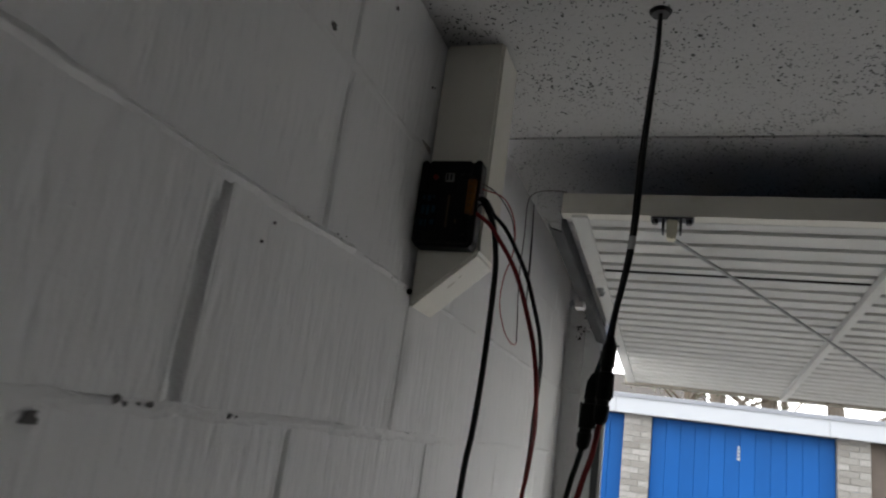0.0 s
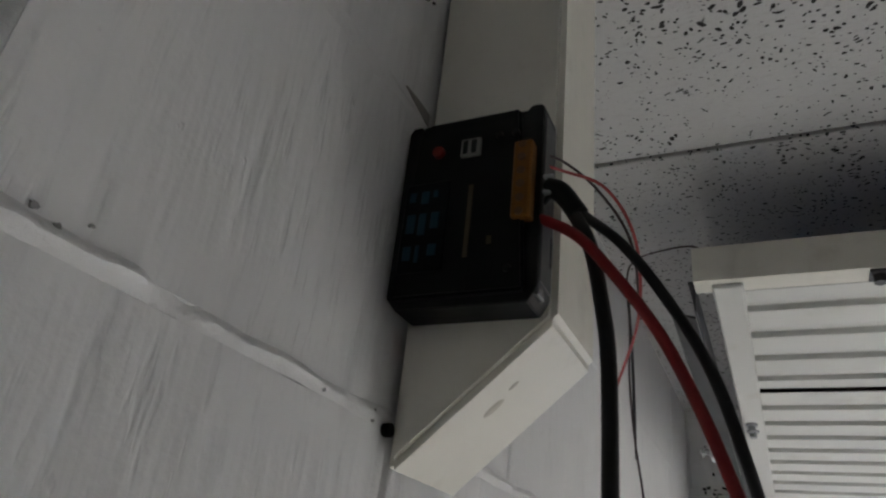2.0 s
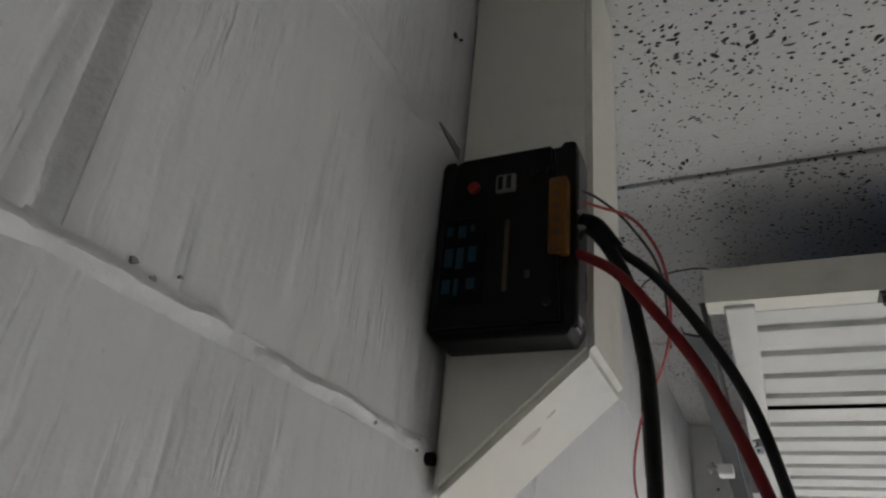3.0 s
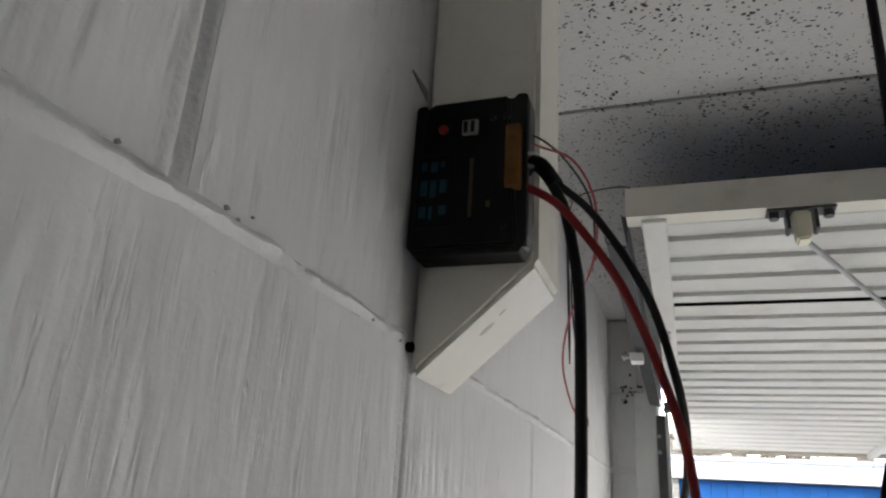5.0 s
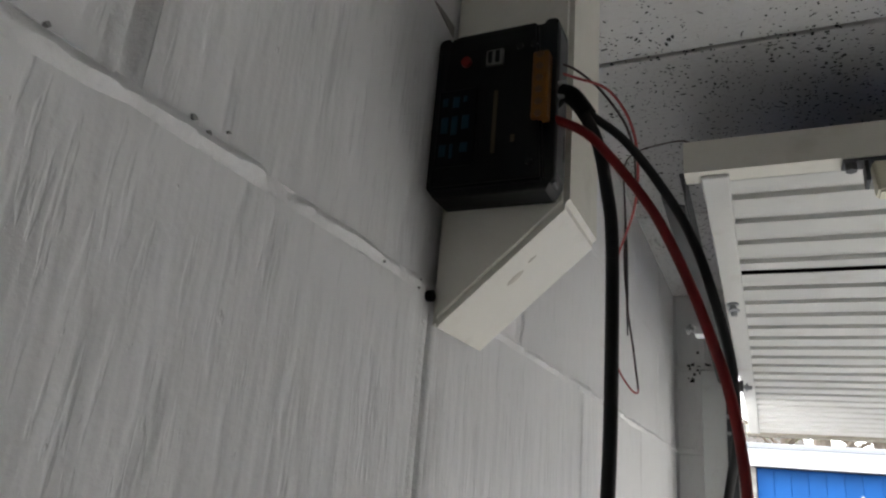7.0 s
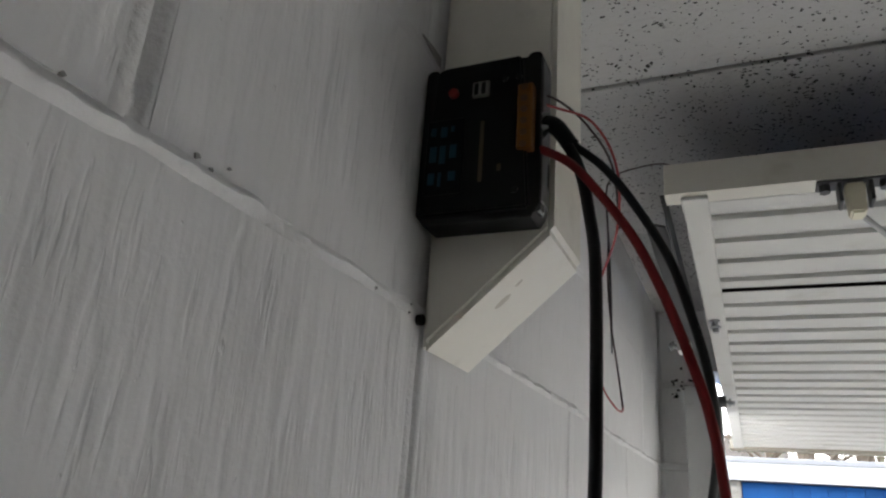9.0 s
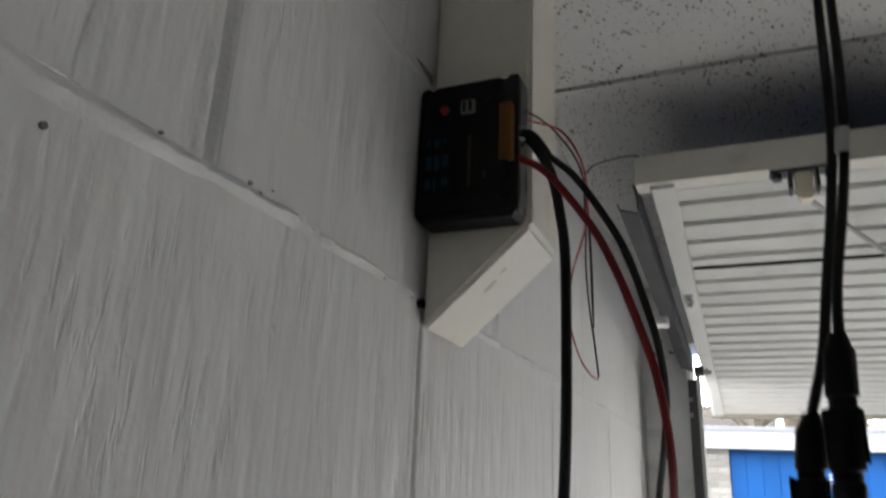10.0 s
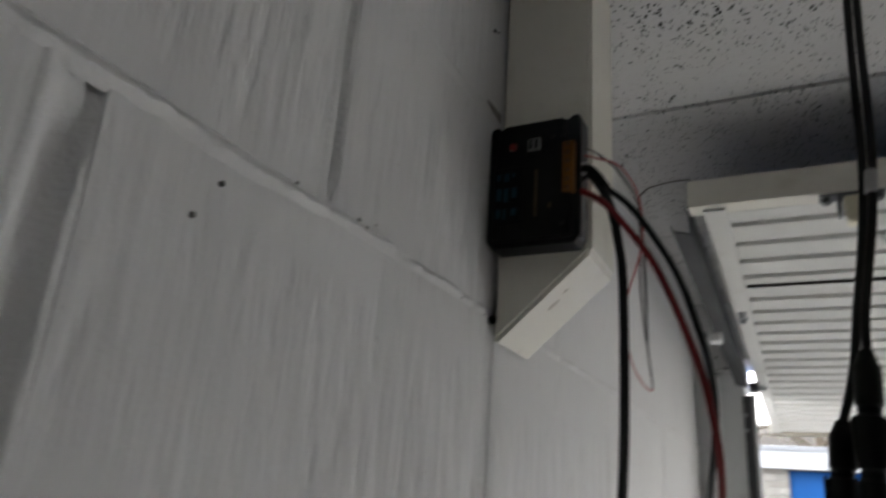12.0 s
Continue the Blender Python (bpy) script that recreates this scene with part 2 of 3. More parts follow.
def boxed(lo, hi, bevel=0.0, seg=1):
    return box(bmesh.new(), lo, hi, bevel, seg)


def rod(bm, a, b, r, seg=12, r2=None):
    a, b = Vector(a), Vector(b)
    turn = (b - a).to_track_quat("Z", "Y").to_matrix().to_4x4()
    bmesh.ops.create_cone(bm, cap_ends=True, segments=seg, radius1=r, radius2=r if r2 is None else r2, depth=(b - a).length,
                          matrix=Matrix.Translation((a + b) / 2) @ turn)
    return bm


def smooth_line(points, steps=8):
    """A Catmull-Rom line through the points."""
    p = [Vector(q) for q in points]
    p = [p[0] * 2 - p[1], *p, p[-1] * 2 - p[-2]]
    out = []
    for a, b, c, d in zip(p, p[1:], p[2:], p[3:]):
        for i in range(steps):
            t = i / steps
            out.append(0.5 * (2 * b + (c - a) * t + (2 * a - 5 * b + 4 * c - d) * t * t + (3 * b - a - 3 * c + d) * t ** 3))
    return out + [p[-2]]


def tube(points, r, seg=10, steps=8, bm=None):
    bm = bm or bmesh.new()
    line = smooth_line(points, steps)
    side, rings = None, []
    for i, q in enumerate(line):
        ahead = (line[min(i + 1, len(line) - 1)] - line[max(i - 1, 0)]).normalized()
        if side is None:
            side = ahead.orthogonal().normalized()
        side = (side - ahead * side.dot(ahead)).normalized()
        up = ahead.cross(side)
        rr = r(i / (len(line) - 1)) if callable(r) else r
        rings.append([bm.verts.new(q + rr * (math.cos(2 * math.pi * k / seg) * side + math.sin(2 * math.pi * k / seg) * up)) for k in range(seg)])
    for a, b in zip(rings, rings[1:]):
        for k in range(seg):
            bm.faces.new((a[k], a[(k + 1) % seg], b[(k + 1) % seg], b[k]))
    bm.faces.new(rings[0][::-1])
    bm.faces.new(rings[-1])
    return bm


def prism(bm, outline, axis, lo, hi):
    """An outline of (a, b) pairs, drawn out along axis from lo to hi."""
    def place(a, b, c):
        return {"x": (c, a, b), "y": (a, c, b), "z": (a, b, c)}[axis]
    ends = [[bm.verts.new(place(a, b, c)) for a, b in outline] for c in (lo, hi)]
    n = len(outline)
    for i in range(n):
        bm.faces.new((ends[0][i], ends[0][(i + 1) % n], ends[1][(i + 1) % n], ends[1][i]))
    bm.faces.new(ends[0][::-1])
    bm.faces.new(ends[1])
    return bm


# ---------------------------------------------------------------- garage shell
ROOM_W, BACK, FRONT, TOP = 2.37, -1.90, 3.15, 2.30

wall_left = tagged(part("wall_left", boxed((-0.22, BACK - 0.2, 0), (-0.016, FRONT + 0.22, TOP + 0.02)), MORTAR),
                   "white-painted combed concrete block wall with struck joints", "wall", kind="structure")


def wobble(*v):
    return noise.noise(Vector((*v, 0.37, 0.71)[:3]))


def face_block(y0, y1, z0, z1, seed):
    """A block in the plane x = 0: front face gently uneven, worn arrises, combed hollows."""
    nx, nz = max(6, int((y1 - y0) / 0.02)), max(5, int((z1 - z0) / 0.022))
    bm = bmesh.new()
    rows = []
    for j in range(nz + 1):
        row = []
        for i in range(nx + 1):
            u, v = i / nx, j / nz
            y, z = y0 + (y1 - y0) * u, z0 + (z1 - z0) * v
            d = min(i, nx - i, j, nz - j)
            x = 0.0012 * wobble(y * 9, z * 5, seed) + 0.0009 * wobble(y * 45, z * 6, seed + 3)
            if d == 0:
                x = -0.0055
                y += 0.003 * wobble(z * 16, seed) * (1 if i in (0, nx) else 0)
                z += 0.002 * wobble(y * 25, seed + 1) * (1 if j in (0, nz) else 0)
            row.append(bm.verts.new((x, y, z)))
        rows.append(row)
    for a, b in zip(rows, rows[1:]):
        for i in range(nx):
            bm.faces.new((a[i], a[i + 1], b[i + 1], b[i]))
    # pull the second ring of points out to the arris
    for j in (1, nz - 1):
        for v in rows[j]:
            if v.co.x > -0.005:
                v.co.z = (z0 + 0.003) if j == 1 else (z1 - 0.003)
    for row in rows:
        for i in (1, nx - 1):
            if row[i].co.x > -0.005:
                row[i].co.y = (y0 + 0.0045) if i == 1 else (y1 - 0.0045)
    return bm


COURSES = [(2.082, TOP), (1.844, 2.070), (1.606, 1.831), (1.362, 1.592), (1.124, 1.350), (0.886, 1.112), (0.648, 0.874), (0.410, 0.636), (0.172, 0.398), (0.0, 0.160)]
JOINTS = [[0.60, 1.14, 1.72, 2.312, 2.84], [0.61, 1.146, 1.70, 2.24, 2.78], [0.38, 0.940, 1.465, 1.990, 2.515, 3.04], [0.62, 1.154, 1.65, 2.20, 2.73]]


def mortar_line(y0, y1, z, r, seed, relief=1.0):
    """A struck bed joint, smeared proud in places and open in others."""
    bm = bmesh.new()
    n = int((y1 - y0) / 0.005)
    rows = []
    for i in range(n + 1):
        y = y0 + (y1 - y0) * i / n
        proud = min(1.0, max(0.68, 0.80 + 1.0 * wobble(y * 7, seed)))
        out = relief * proud * (0.0036 + 0.0030 * wobble(y * 19, seed) + 0.0050 * wobble(y * 52, seed + 1) + 0.0036 * wobble(y * 105, seed + 2))
        zz = z + 0.003 * wobble(y * 4, seed + 5) + 0.0024 * wobble(y * 26, seed) + 0.0014 * wobble(y * 75, seed + 3)
        w = r * (1 + 0.4 * wobble(y * 11, seed + 9) + 0.25 * wobble(y * 45, seed))
        rows.append([bm.verts.new((x, y, zz + k * w)) for k, x in ((-3.2, -0.0010), (-1.9, 0.0005), (-1.0, out * 0.55), (-0.3, out), (0.5, out * 0.85), (1.1, out * 0.35), (1.7, 0.0005), (2.4, -0.0012))])
    for a, b in zip(rows, rows[1:]):
        for k in range(7):
            bm.faces.new((a[k], a[k + 1], b[k + 1], b[k]))
    return bm


def perpend(z0, z1, y, w, seed):
    """An upright joint: a proud smear of mortar on one side, a finger-wide hollow beside it."""
    bm = bmesh.new()
    n, rows = 30, []
    for i in range(n + 1):
        f = i / n
        z = z0 - 0.006 + (z1 - z0 + 0.012) * f
        d = 0.0016 * wobble(z * 14, seed + 2)
        if w > 0.012:
            deep = min(1.0, 0.25 + 5.0 * f, 0.12 + 4.5 * (1 - f)) * (0.9 + 0.3 * wobble(z * 13, seed + 7))
            lump = max(0.0, 1 - abs(f - 0.27) / 0.24)
            rough = lump * (0.004 + 0.006 * abs(wobble(z * 75, seed + 4)) + 0.003 * wobble(z * 150, seed))
            chip = max(0.0, (f - 0.72) / 0.28) * (0.004 + 0.012 * abs(wobble(z * 90, seed + 6)))
            ridge = 0.0006 + 0.0010 * wobble(z * 9, seed)
            line = ((-1.5, -0.0014), (-1.2, 0.0006), (-0.95, ridge), (-0.70, -0.0015 * deep), (-0.42, -0.0070 * deep), (-0.12, -0.0115 * deep),
                    (0.15, -0.0128 * deep + 0.4 * rough), (0.42, -0.0110 * deep + rough), (0.66, -0.0050 * deep + 0.8 * rough - chip), (0.86, 0.0004 - chip), (1.12, 0.0006 - chip * 0.5), (1.5, -0.0014))
        else:
            deep = min(1.0, 0.15 + 6.0 * f, 0.15 + 5.0 * (1 - f)) * (0.85 + 0.4 * wobble(z * 22, seed + 7))
            x = 0.0016 * wobble(z * 11, seed) + 0.0010 * wobble(z * 60, seed)
            line = ((-1.6, -0.0012), (-1.0, 0.0006), (-0.62, 0.0011 + x * 0.5), (-0.42, 0.0008 + x * 0.4), (-0.24, -0.0060 * deep), (0.0, -0.0094 * deep), (0.28, -0.0080 * deep), (0.56, -0.0014 * deep), (0.80, -0.0002 + x * 0.3), (1.1, 0.0004), (1.6, -0.0012))
        rows.append([bm.verts.new((xx, y + k * w + d, z)) for k, xx in line])
    for a, b in zip(rows, rows[1:]):
        for k in range(len(a) - 1):
            bm.faces.new((a[k], a[k + 1], b[k + 1], b[k]))
    return bm


# ---------------------------------------------------------------- other walls, floor, ceiling
right_wall = tagged(part("wall_right", boxed((ROOM_W, BACK - 0.2, 0), (ROOM_W + 0.2, FRONT + 0.22, TOP + 0.02)), BAREBLOCK),
                    "bare grey concrete block wall", "wall", kind="structure")
back_wall = tagged(part("wall_back", boxed((-0.016, BACK - 0.2, 0), (ROOM_W, BACK, TOP + 0.02)), PALEBLOCK),
                   "pale grey painted concrete block wall", "wall", kind="structure")
garage_floor = tagged(part("floor", boxed((-0.016, BACK, -0.12), (ROOM_W, FRONT + 0.25, 0.0)), CONCRETE), "grey concrete garage floor", "floor", kind="structure")
OPEN_L, OPEN_R, HEAD = 0.145, 2.275, 2.115
bm = box(bmesh.new(), (-0.015, FRONT, 0), (OPEN_L, FRONT + 0.22, TOP + 0.02))
wall_front = tagged(part("wall_front", bm, MORTAR), "white-painted block return beside the door opening", "wall", kind="structure")
bm = bmesh.new()
box(bm, (OPEN_R, FRONT, 0), (ROOM_W, FRONT + 0.22, TOP + 0.02))
box(bm, (OPEN_L, FRONT, HEAD), (OPEN_R, FRONT + 0.22, TOP + 0.02))
tagged(part("lintel", bm, MORTAR), "white-painted lintel and return over the door opening", "wall", kind="structure")
for k, (z0, z1) in enumerate(COURSES):
    cut = (0.004, 0.142) if k % 2 else (0.004, 0.090)
    bm = boxed((cut[0], FRONT - 0.004, z0), (cut[1], FRONT + 0.03, z1 - 0.002), 0.004)
    part("block", bm, WALL, wall_front)
bm = bmesh.new()
box(bm, (-0.0165, BACK, TOP), (ROOM_W + 0.01, 1.8625, TOP + 0.08), 0.0015)
box(bm, (-0.0165, 1.8735, TOP + 0.001), (ROOM_W + 0.01, 2.4815, TOP + 0.08), 0.002)
box(bm, (-0.0165, 2.4865, TOP), (ROOM_W + 0.01, FRONT, TOP + 0.08), 0.002)
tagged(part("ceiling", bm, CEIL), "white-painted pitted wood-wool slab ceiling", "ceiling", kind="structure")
tagged(part("roof", boxed((-0.3, BACK - 0.3, TOP + 0.085), (ROOM_W + 0.3, FRONT + 0.3, TOP + 0.25)), FELT), "flat grey felt roof", "roof", kind="structure")

# ---------------------------------------------------------------- door frame
frame_post = thing("door_frame", (0.10, 3.10, 0), "pale grey painted steel door frame post with dark edge", "door frame")
bm = bmesh.new()
box(bm, (0.078, 3.085, 0), (0.142, FRONT - 0.006, 2.06), 0.002)
part("post", bm, GREYPAINT, frame_post)
bm = bmesh.new()
prism(bm, [(0.1425, 3.075), (0.166, 3.075), (0.166, 3.13), (0.160, 3.13), (0.160, 3.081), (0.1425, 3.081)], "z", 0, 1.99)
part("guide_channel", bm, DULLSTEEL, frame_post, "dark grey steel guide channel")
bm = bmesh.new()
prism(bm, [(0.1665, 3.086), (0.176, 3.086), (0.176, 3.13), (0.1665, 3.13)], "z", 0, 2.0)
part("edge_strip", bm, GREYPAINT, frame_post)
for z in (1.93, 1.885, 1.40, 1.35):
    bm = rod(bmesh.new(), (0.148, 3.075, z), (0.148, 3.066, z), 0.006, 6)
    part("bolt", bm, ZINC, frame_post)
right_post = thing("door_frame", (2.30, 3.10, 0), "pale grey painted steel door frame post", "door frame")
part("post", boxed((2.265, 3.085, 0), (2.33, FRONT - 0.006, 2.06), 0.002), GREYPAINT, right_post)

# ---------------------------------------------------------------- up-and-over door, standing open
LEFT, NEAR, RAILZ, PITCH = 0.164, 1.93, 2.14, -4.1
WIDE, LONG = 2.095, 2.185
DOOR = pose(LEFT, NEAR, RAILZ, PITCH)
door_1 = thing("door_1", DOOR, "white ribbed steel up-and-over garage door standing open", "garage door", kind="structure")


def dpart(name, bm, material, label="", smooth=False, parent=door_1):
    ob = part(name, bm, material, parent, label, smooth, local=True)
    return ob


bm = bmesh.new()
prism(bm, [(0.0, 0.0), (0.0, 0.051), (0.030, 0.051), (0.030, 0.048), (0.003, 0.048), (0.003, 0.003), (0.034, 0.003), (0.034, 0.0)], "x", -0.008, WIDE + 0.008)
dpart("top_rail", bm, DOORCREAM, "cream-painted steel edge rail")
dpart("top_rail_core", boxed((0.004, 0.004, 0.006), (WIDE - 0.004, 0.028, 0.045)), DOORCREAM)
for x0 in (0.014, WIDE - 0.052):
    bm = box(bmesh.new(), (x0, 0.012, -0.006), (x0 + 0.038, LONG - 0.02, 0.030), 0.002)
    dpart("side_rail", bm, DOORWHITE)


def ribbed(y0, y1, first):
    """Sheet pressed with ribs of 85 mm pitch, seen from its inner side."""
    outline, y = [(y0, 0.0)], first
    while y + 0.05 < y1:
        outline += [(y, 0.0), (y + 0.010, 0.0014), (y + 0.020, 0.0046), (y + 0.028, 0.0078), (y + 0.033, 0.0088), (y + 0.0352, 0.0080), (y + 0.0366, 0.0012), (y + 0.0374, 0.0)]
        y += 0.0865
    outline.append((y1, 0.0))
    back = [(a, b + 0.0012) for a, b in reversed(outline)]
    return prism(bmesh.new(), outline + back, "x", 0.045, WIDE - 0.045)


dpart("upper_sheet", ribbed(0.036, 0.391, 0.061), DOORWHITE, "white ribbed steel sheet")
dpart("lower_sheet", ribbed(0.413, LONG - 0.04, 0.463), DOORWHITE, "white ribbed steel sheet")
dpart("outer_skin", boxed((0.016, 0.032, 0.0365), (WIDE - 0.016, LONG - 0.004, 0.040)), BLUE, "blue-painted outer face")
# added strip: the gap's deep shade is put in as near-black colour
dpart("seam_shade_strip", boxed((0.05, 0.370, 0.012), (WIDE - 0.05, 0.530, 0.014)), HOLE, "near-black strip standing in for shade in the gap between the sheets")
bm = bmesh.new()
prism(bm, [(0.0, -0.010), (WIDE, -0.010), (WIDE, 0.03), (0.0, 0.03)], "y", LONG - 0.055, LONG)
bmesh.ops.bevel(bm, geom=bm.edges[:], offset=0.003, segments=1, affect="EDGES")
dpart("bottom_rail", bm, GRIMED, "grimy cream bottom rail with rust specks")
sx = 0.888 - LEFT
for x in (sx, WIDE - sx):
    bm = prism(bmesh.new(), [(x - 0.015, -0.001), (x - 0.011, -0.018), (x + 0.011, -0.018), (x + 0.015, -0.001)], "y", 0.034, LONG - 0.045)
    dpart("stiffener", bm, DOORWHITE, "white pressed steel stiffener")
bx = 0.402 - LEFT
latch = dpart("latch_bracket", box(box(box(bmesh.new(), (bx - 0.046, 0.002, -0.004), (bx + 0.046, 0.030, -0.0005), 0.001), (bx - 0.021, 0.004, -0.034), (bx - 0.016, 0.032, -0.004), 0.001), (bx + 0.016, 0.004, -0.034), (bx + 0.021, 0.032, -0.004), 0.001), DULLSTEEL, "dull steel latch bracket")
bm = prism(bmesh.new(), [(bx - 0.0125, -0.004), (bx + 0.0125, -0.004), (bx + 0.0095, -0.050), (bx - 0.0095, -0.050)], "y", 0.006, 0.034)
bmesh.ops.bevel(bm, geom=bm.edges[:], offset=0.003, segments=2, affect="EDGES")
dpart("latch_block", bm, NYLON, "ivory nylon latch block", parent=latch)
for x in (bx - 0.036, bx + 0.036):
    dpart("bolt", rod(bmesh.new(), (x, 0.014, -0.004), (x, 0.014, -0.014), 0.0075, 6), DULLSTEEL, parent=latch)
dpart("latch_rod", rod(bmesh.new(), (bx + 0.004, 0.030, -0.042), (1.26 - LEFT, 1.62, -0.026), 0.0045, 10), RODZINC, "thin grey steel latch rod", True)
for y in (0.560, 0.600):
    bm = rod(rod(bmesh.new(), (0.030, y, -0.006), (0.030, y, -0.010), 0.011, 12), (0.030, y, -0.010), (0.030, y, -0.020), 0.007, 6)
    dpart("bolt", bm, ZINC)

# track that carries the door's edge
track = thing("door_track", (0.13, 1.90, 2.07), "grey galvanised steel door track beneath the ceiling", "door track")


def along(outline, a, b):
    """A section of (sideways, up) pairs swept from a to b."""
    bm = bmesh.new()
    ends = [[bm.verts.new((q.x + u, q.y, q.z + v)) for u, v in outline] for q in (a, b)]
    n = len(outline)
    for i in range(n):
        bm.faces.new((ends[0][i], ends[0][(i + 1) % n], ends[1][(i + 1) % n], ends[1][i]))
    bm.faces.new(ends[0][::-1])
    bm.faces.new(ends[1])
    return bm


part("web", along([(0.0, -0.002), (0.003, -0.002), (0.003, 0.042), (-0.006, 0.042), (-0.006, 0.039), (0.0, 0.039)], Vector((0.152, 1.968, 2.116)), Vector((0.158, 3.07, 2.014))), DULLSTEEL, track, "dark steel upright web")
part("flange", along([(-0.001, 0.0), (-0.001, 0.0035), (-0.030, 0.012), (-0.034, 0.022), (-0.036, 0.021), (-0.032, 0.009)], Vector((0.152, 1.990, 2.112)), Vector((0.158, 3.07, 2.012))), DULLSTEEL, track, "grey steel bottom flange")
bm = box(bmesh.new(), (0.110, 2.553, 2.044), (0.140, 2.600, 2.066), 0.004, 2)
part("clip", bm, WHITEPL, track, "white plastic track clip")
part("clip_bolt", rod(rod(bmesh.new(), (0.112, 2.575, 2.058), (0.092, 2.575, 2.062), 0.006, 8), (0.100, 2.575, 2.060), (0.096, 2.575, 2.061), 0.012, 6), ZINC, track)
roller = part("roller", rod(bmesh.new(), (0.165, 3.052, 2.010), (0.190, 3.052, 2.010), 0.016, 16), DULLSTEEL, track, "steel roller", True)
part("roller_bolt", rod(rod(bmesh.new(), (0.178, 3.052, 2.010), (0.212, 3.052, 2.006), 0.006, 8), (0.196, 3.052, 2.008), (0.202, 3.052, 2.0075), 0.011, 6), ZINC, roller)

# ---------------------------------------------------------------- post stub on the wall
stub = thing("post_stub", (0.057, 1.514, 1.80), "cream-painted timber post stub with splayed foot fixed on wall", "post")
bm = prism(bmesh.new(), [(0.004, 1.8035), (0.114, 1.904), (0.114, TOP - 0.001), (0.003, TOP - 0.001)], "y", 1.460, 1.566)
bmesh.ops.bevel(bm, geom=bm.edges[:], offset=0.0050, segments=4, affect="EDGES")
part("post_body", bm, CREAM, stub)
part("screw_hole", rod(bmesh.new(), (0.0005, 1.4575, 1.831), (0.006, 1.4575, 1.831), 0.0048, 10), HOLE, stub, "dark open fixing hole")

SPLAY = Matrix.Rotation(math.atan2(0.1005, 0.110), 4, "Y").inverted()
for f, y, size in ((0.52, 1.497, 0.0065), (0.66, 1.492, 0.0032)):
    at = Vector((0.004 + 0.110 * f, y, 1.8035 + 0.1005 * f))
    bm = bmesh.new()
    bmesh.ops.create_icosphere(bm, subdivisions=2, radius=1.0, matrix=Matrix.Translation(at) @ SPLAY @ Matrix.Diagonal((size * 1.5, size * 0.7, 0.0006, 1.0)))
    part("dent", bm, DENT, stub, "dull scuffed dent", True)

# ---------------------------------------------------------------- solar charge controller
ctl = thing("charge_controller", (0.058, 1.44, 1.90), "black plastic solar charge controller with amber terminals on post", "charge controller")
CX0, CX1, CZ0, CZ1, CY0, CY1 = 0.003, 0.110, 1.904, 2.050, 1.423, 1.4595
bm = bmesh.new()
prism(bm, [(CX0, CZ0 + 0.010), (CX0 + 0.008, CZ0), (CX1 - 0.006, CZ0), (CX1, CZ0 + 0.010), (CX1, CZ1 + 0.004), (CX1 - 0.003, CZ1 + 0.007), (CX1 - 0.010, CZ1 + 0.007), (CX1 - 0.012, CZ1 + 0.002), (CX1 - 0.018, CZ1 + 0.002), (CX1 - 0.020, CZ1 + 0.006),
           (CX0 + 0.017, CZ1 + 0.006), (CX0 + 0.0155, CZ1 + 0.001), (CX0 + 0.0115, CZ1 + 0.001), (CX0 + 0.010, CZ1 + 0.006), (CX0 + 0.003, CZ1 + 0.006), (CX0, CZ1 + 0.002)], "y", CY0 + 0.008, CY1)
bmesh.ops.bevel(bm, geom=[e for e in bm.edges], offset=0.0007, segments=2, affect="EDGES")
part("case", bm, BLACKCASE, ctl, smooth=True)
bm = prism(bmesh.new(), [(CX0 + 0.006, CZ0 + 0.006), (CX1 - 0.007, CZ0 + 0.006), (CX1 - 0.016, CZ1 + 0.001), (CX0 + 0.014, CZ1 + 0.001)], "y", CY0 + 0.002, CY0 + 0.010)
bmesh.ops.bevel(bm, geom=bm.edges[:], offset=0.002, segments=2, affect="EDGES")
front_plate = part("front_plate", bm, BLACKPL, ctl, smooth=True)
display = part("display", boxed((0.012, CY0 + 0.0005, 1.928), (0.046, CY0 + 0.003, 1.998), 0.0005), GLASSDARK, ctl, "dark glass display with faint teal readout")
for row_z, high, widths in ((1.935, 0.013, (0.0060, 0.0030, 0.0065)), (1.956, 0.017, (0.0065, 0.0055, 0.0062)), (1.981, 0.010, (0.0050, 0.0060, 0.0035))):
    for i, wide in enumerate(widths):
        x, drop = 0.0155 + i * 0.0092, 0.0022 * ((i * 2 + 1) % 3)
        part("readout_bar", boxed((x, CY0 + 0.0001, row_z + drop), (x + wide, CY0 + 0.0008, row_z + high), 0.0003), TEAL, display, "faint teal readout bar")
amber = plain("amber_print", (0.045, 0.030, 0.008), 0.6, vary=0.1, scale=90)
for x, z, h in ((0.060, 1.936, 0.056), (0.076, 1.944, 0.006)):
    part("printed_line", box(bmesh.new(), (x, CY0 + 0.0014, z), (x + 0.0034, CY0 + 0.0024, z + h)), amber, ctl, "faint amber printed line")
part("button", rod(bmesh.new(), (0.034, CY0 + 0.004, 2.023), (0.034, CY0 - 0.0015, 2.023), 0.0045, 14), REDPL, ctl, "red push button", True)
usb = part("usb_socket", boxed((0.0515, CY0 - 0.0006, 2.0155), (0.0665, CY0 + 0.003, 2.0305), 0.0008), plain("pale_metal_socket", (0.17, 0.165, 0.16), 0.4, 0.3, vary=0.1, scale=90), ctl, "pale metal twin usb socket")
for x in (0.0535, 0.0600):
    part("slot", boxed((x, CY0 - 0.0012, 2.0175), (x + 0.0035, CY0 - 0.0002, 2.0285)), BLACKPL, usb)
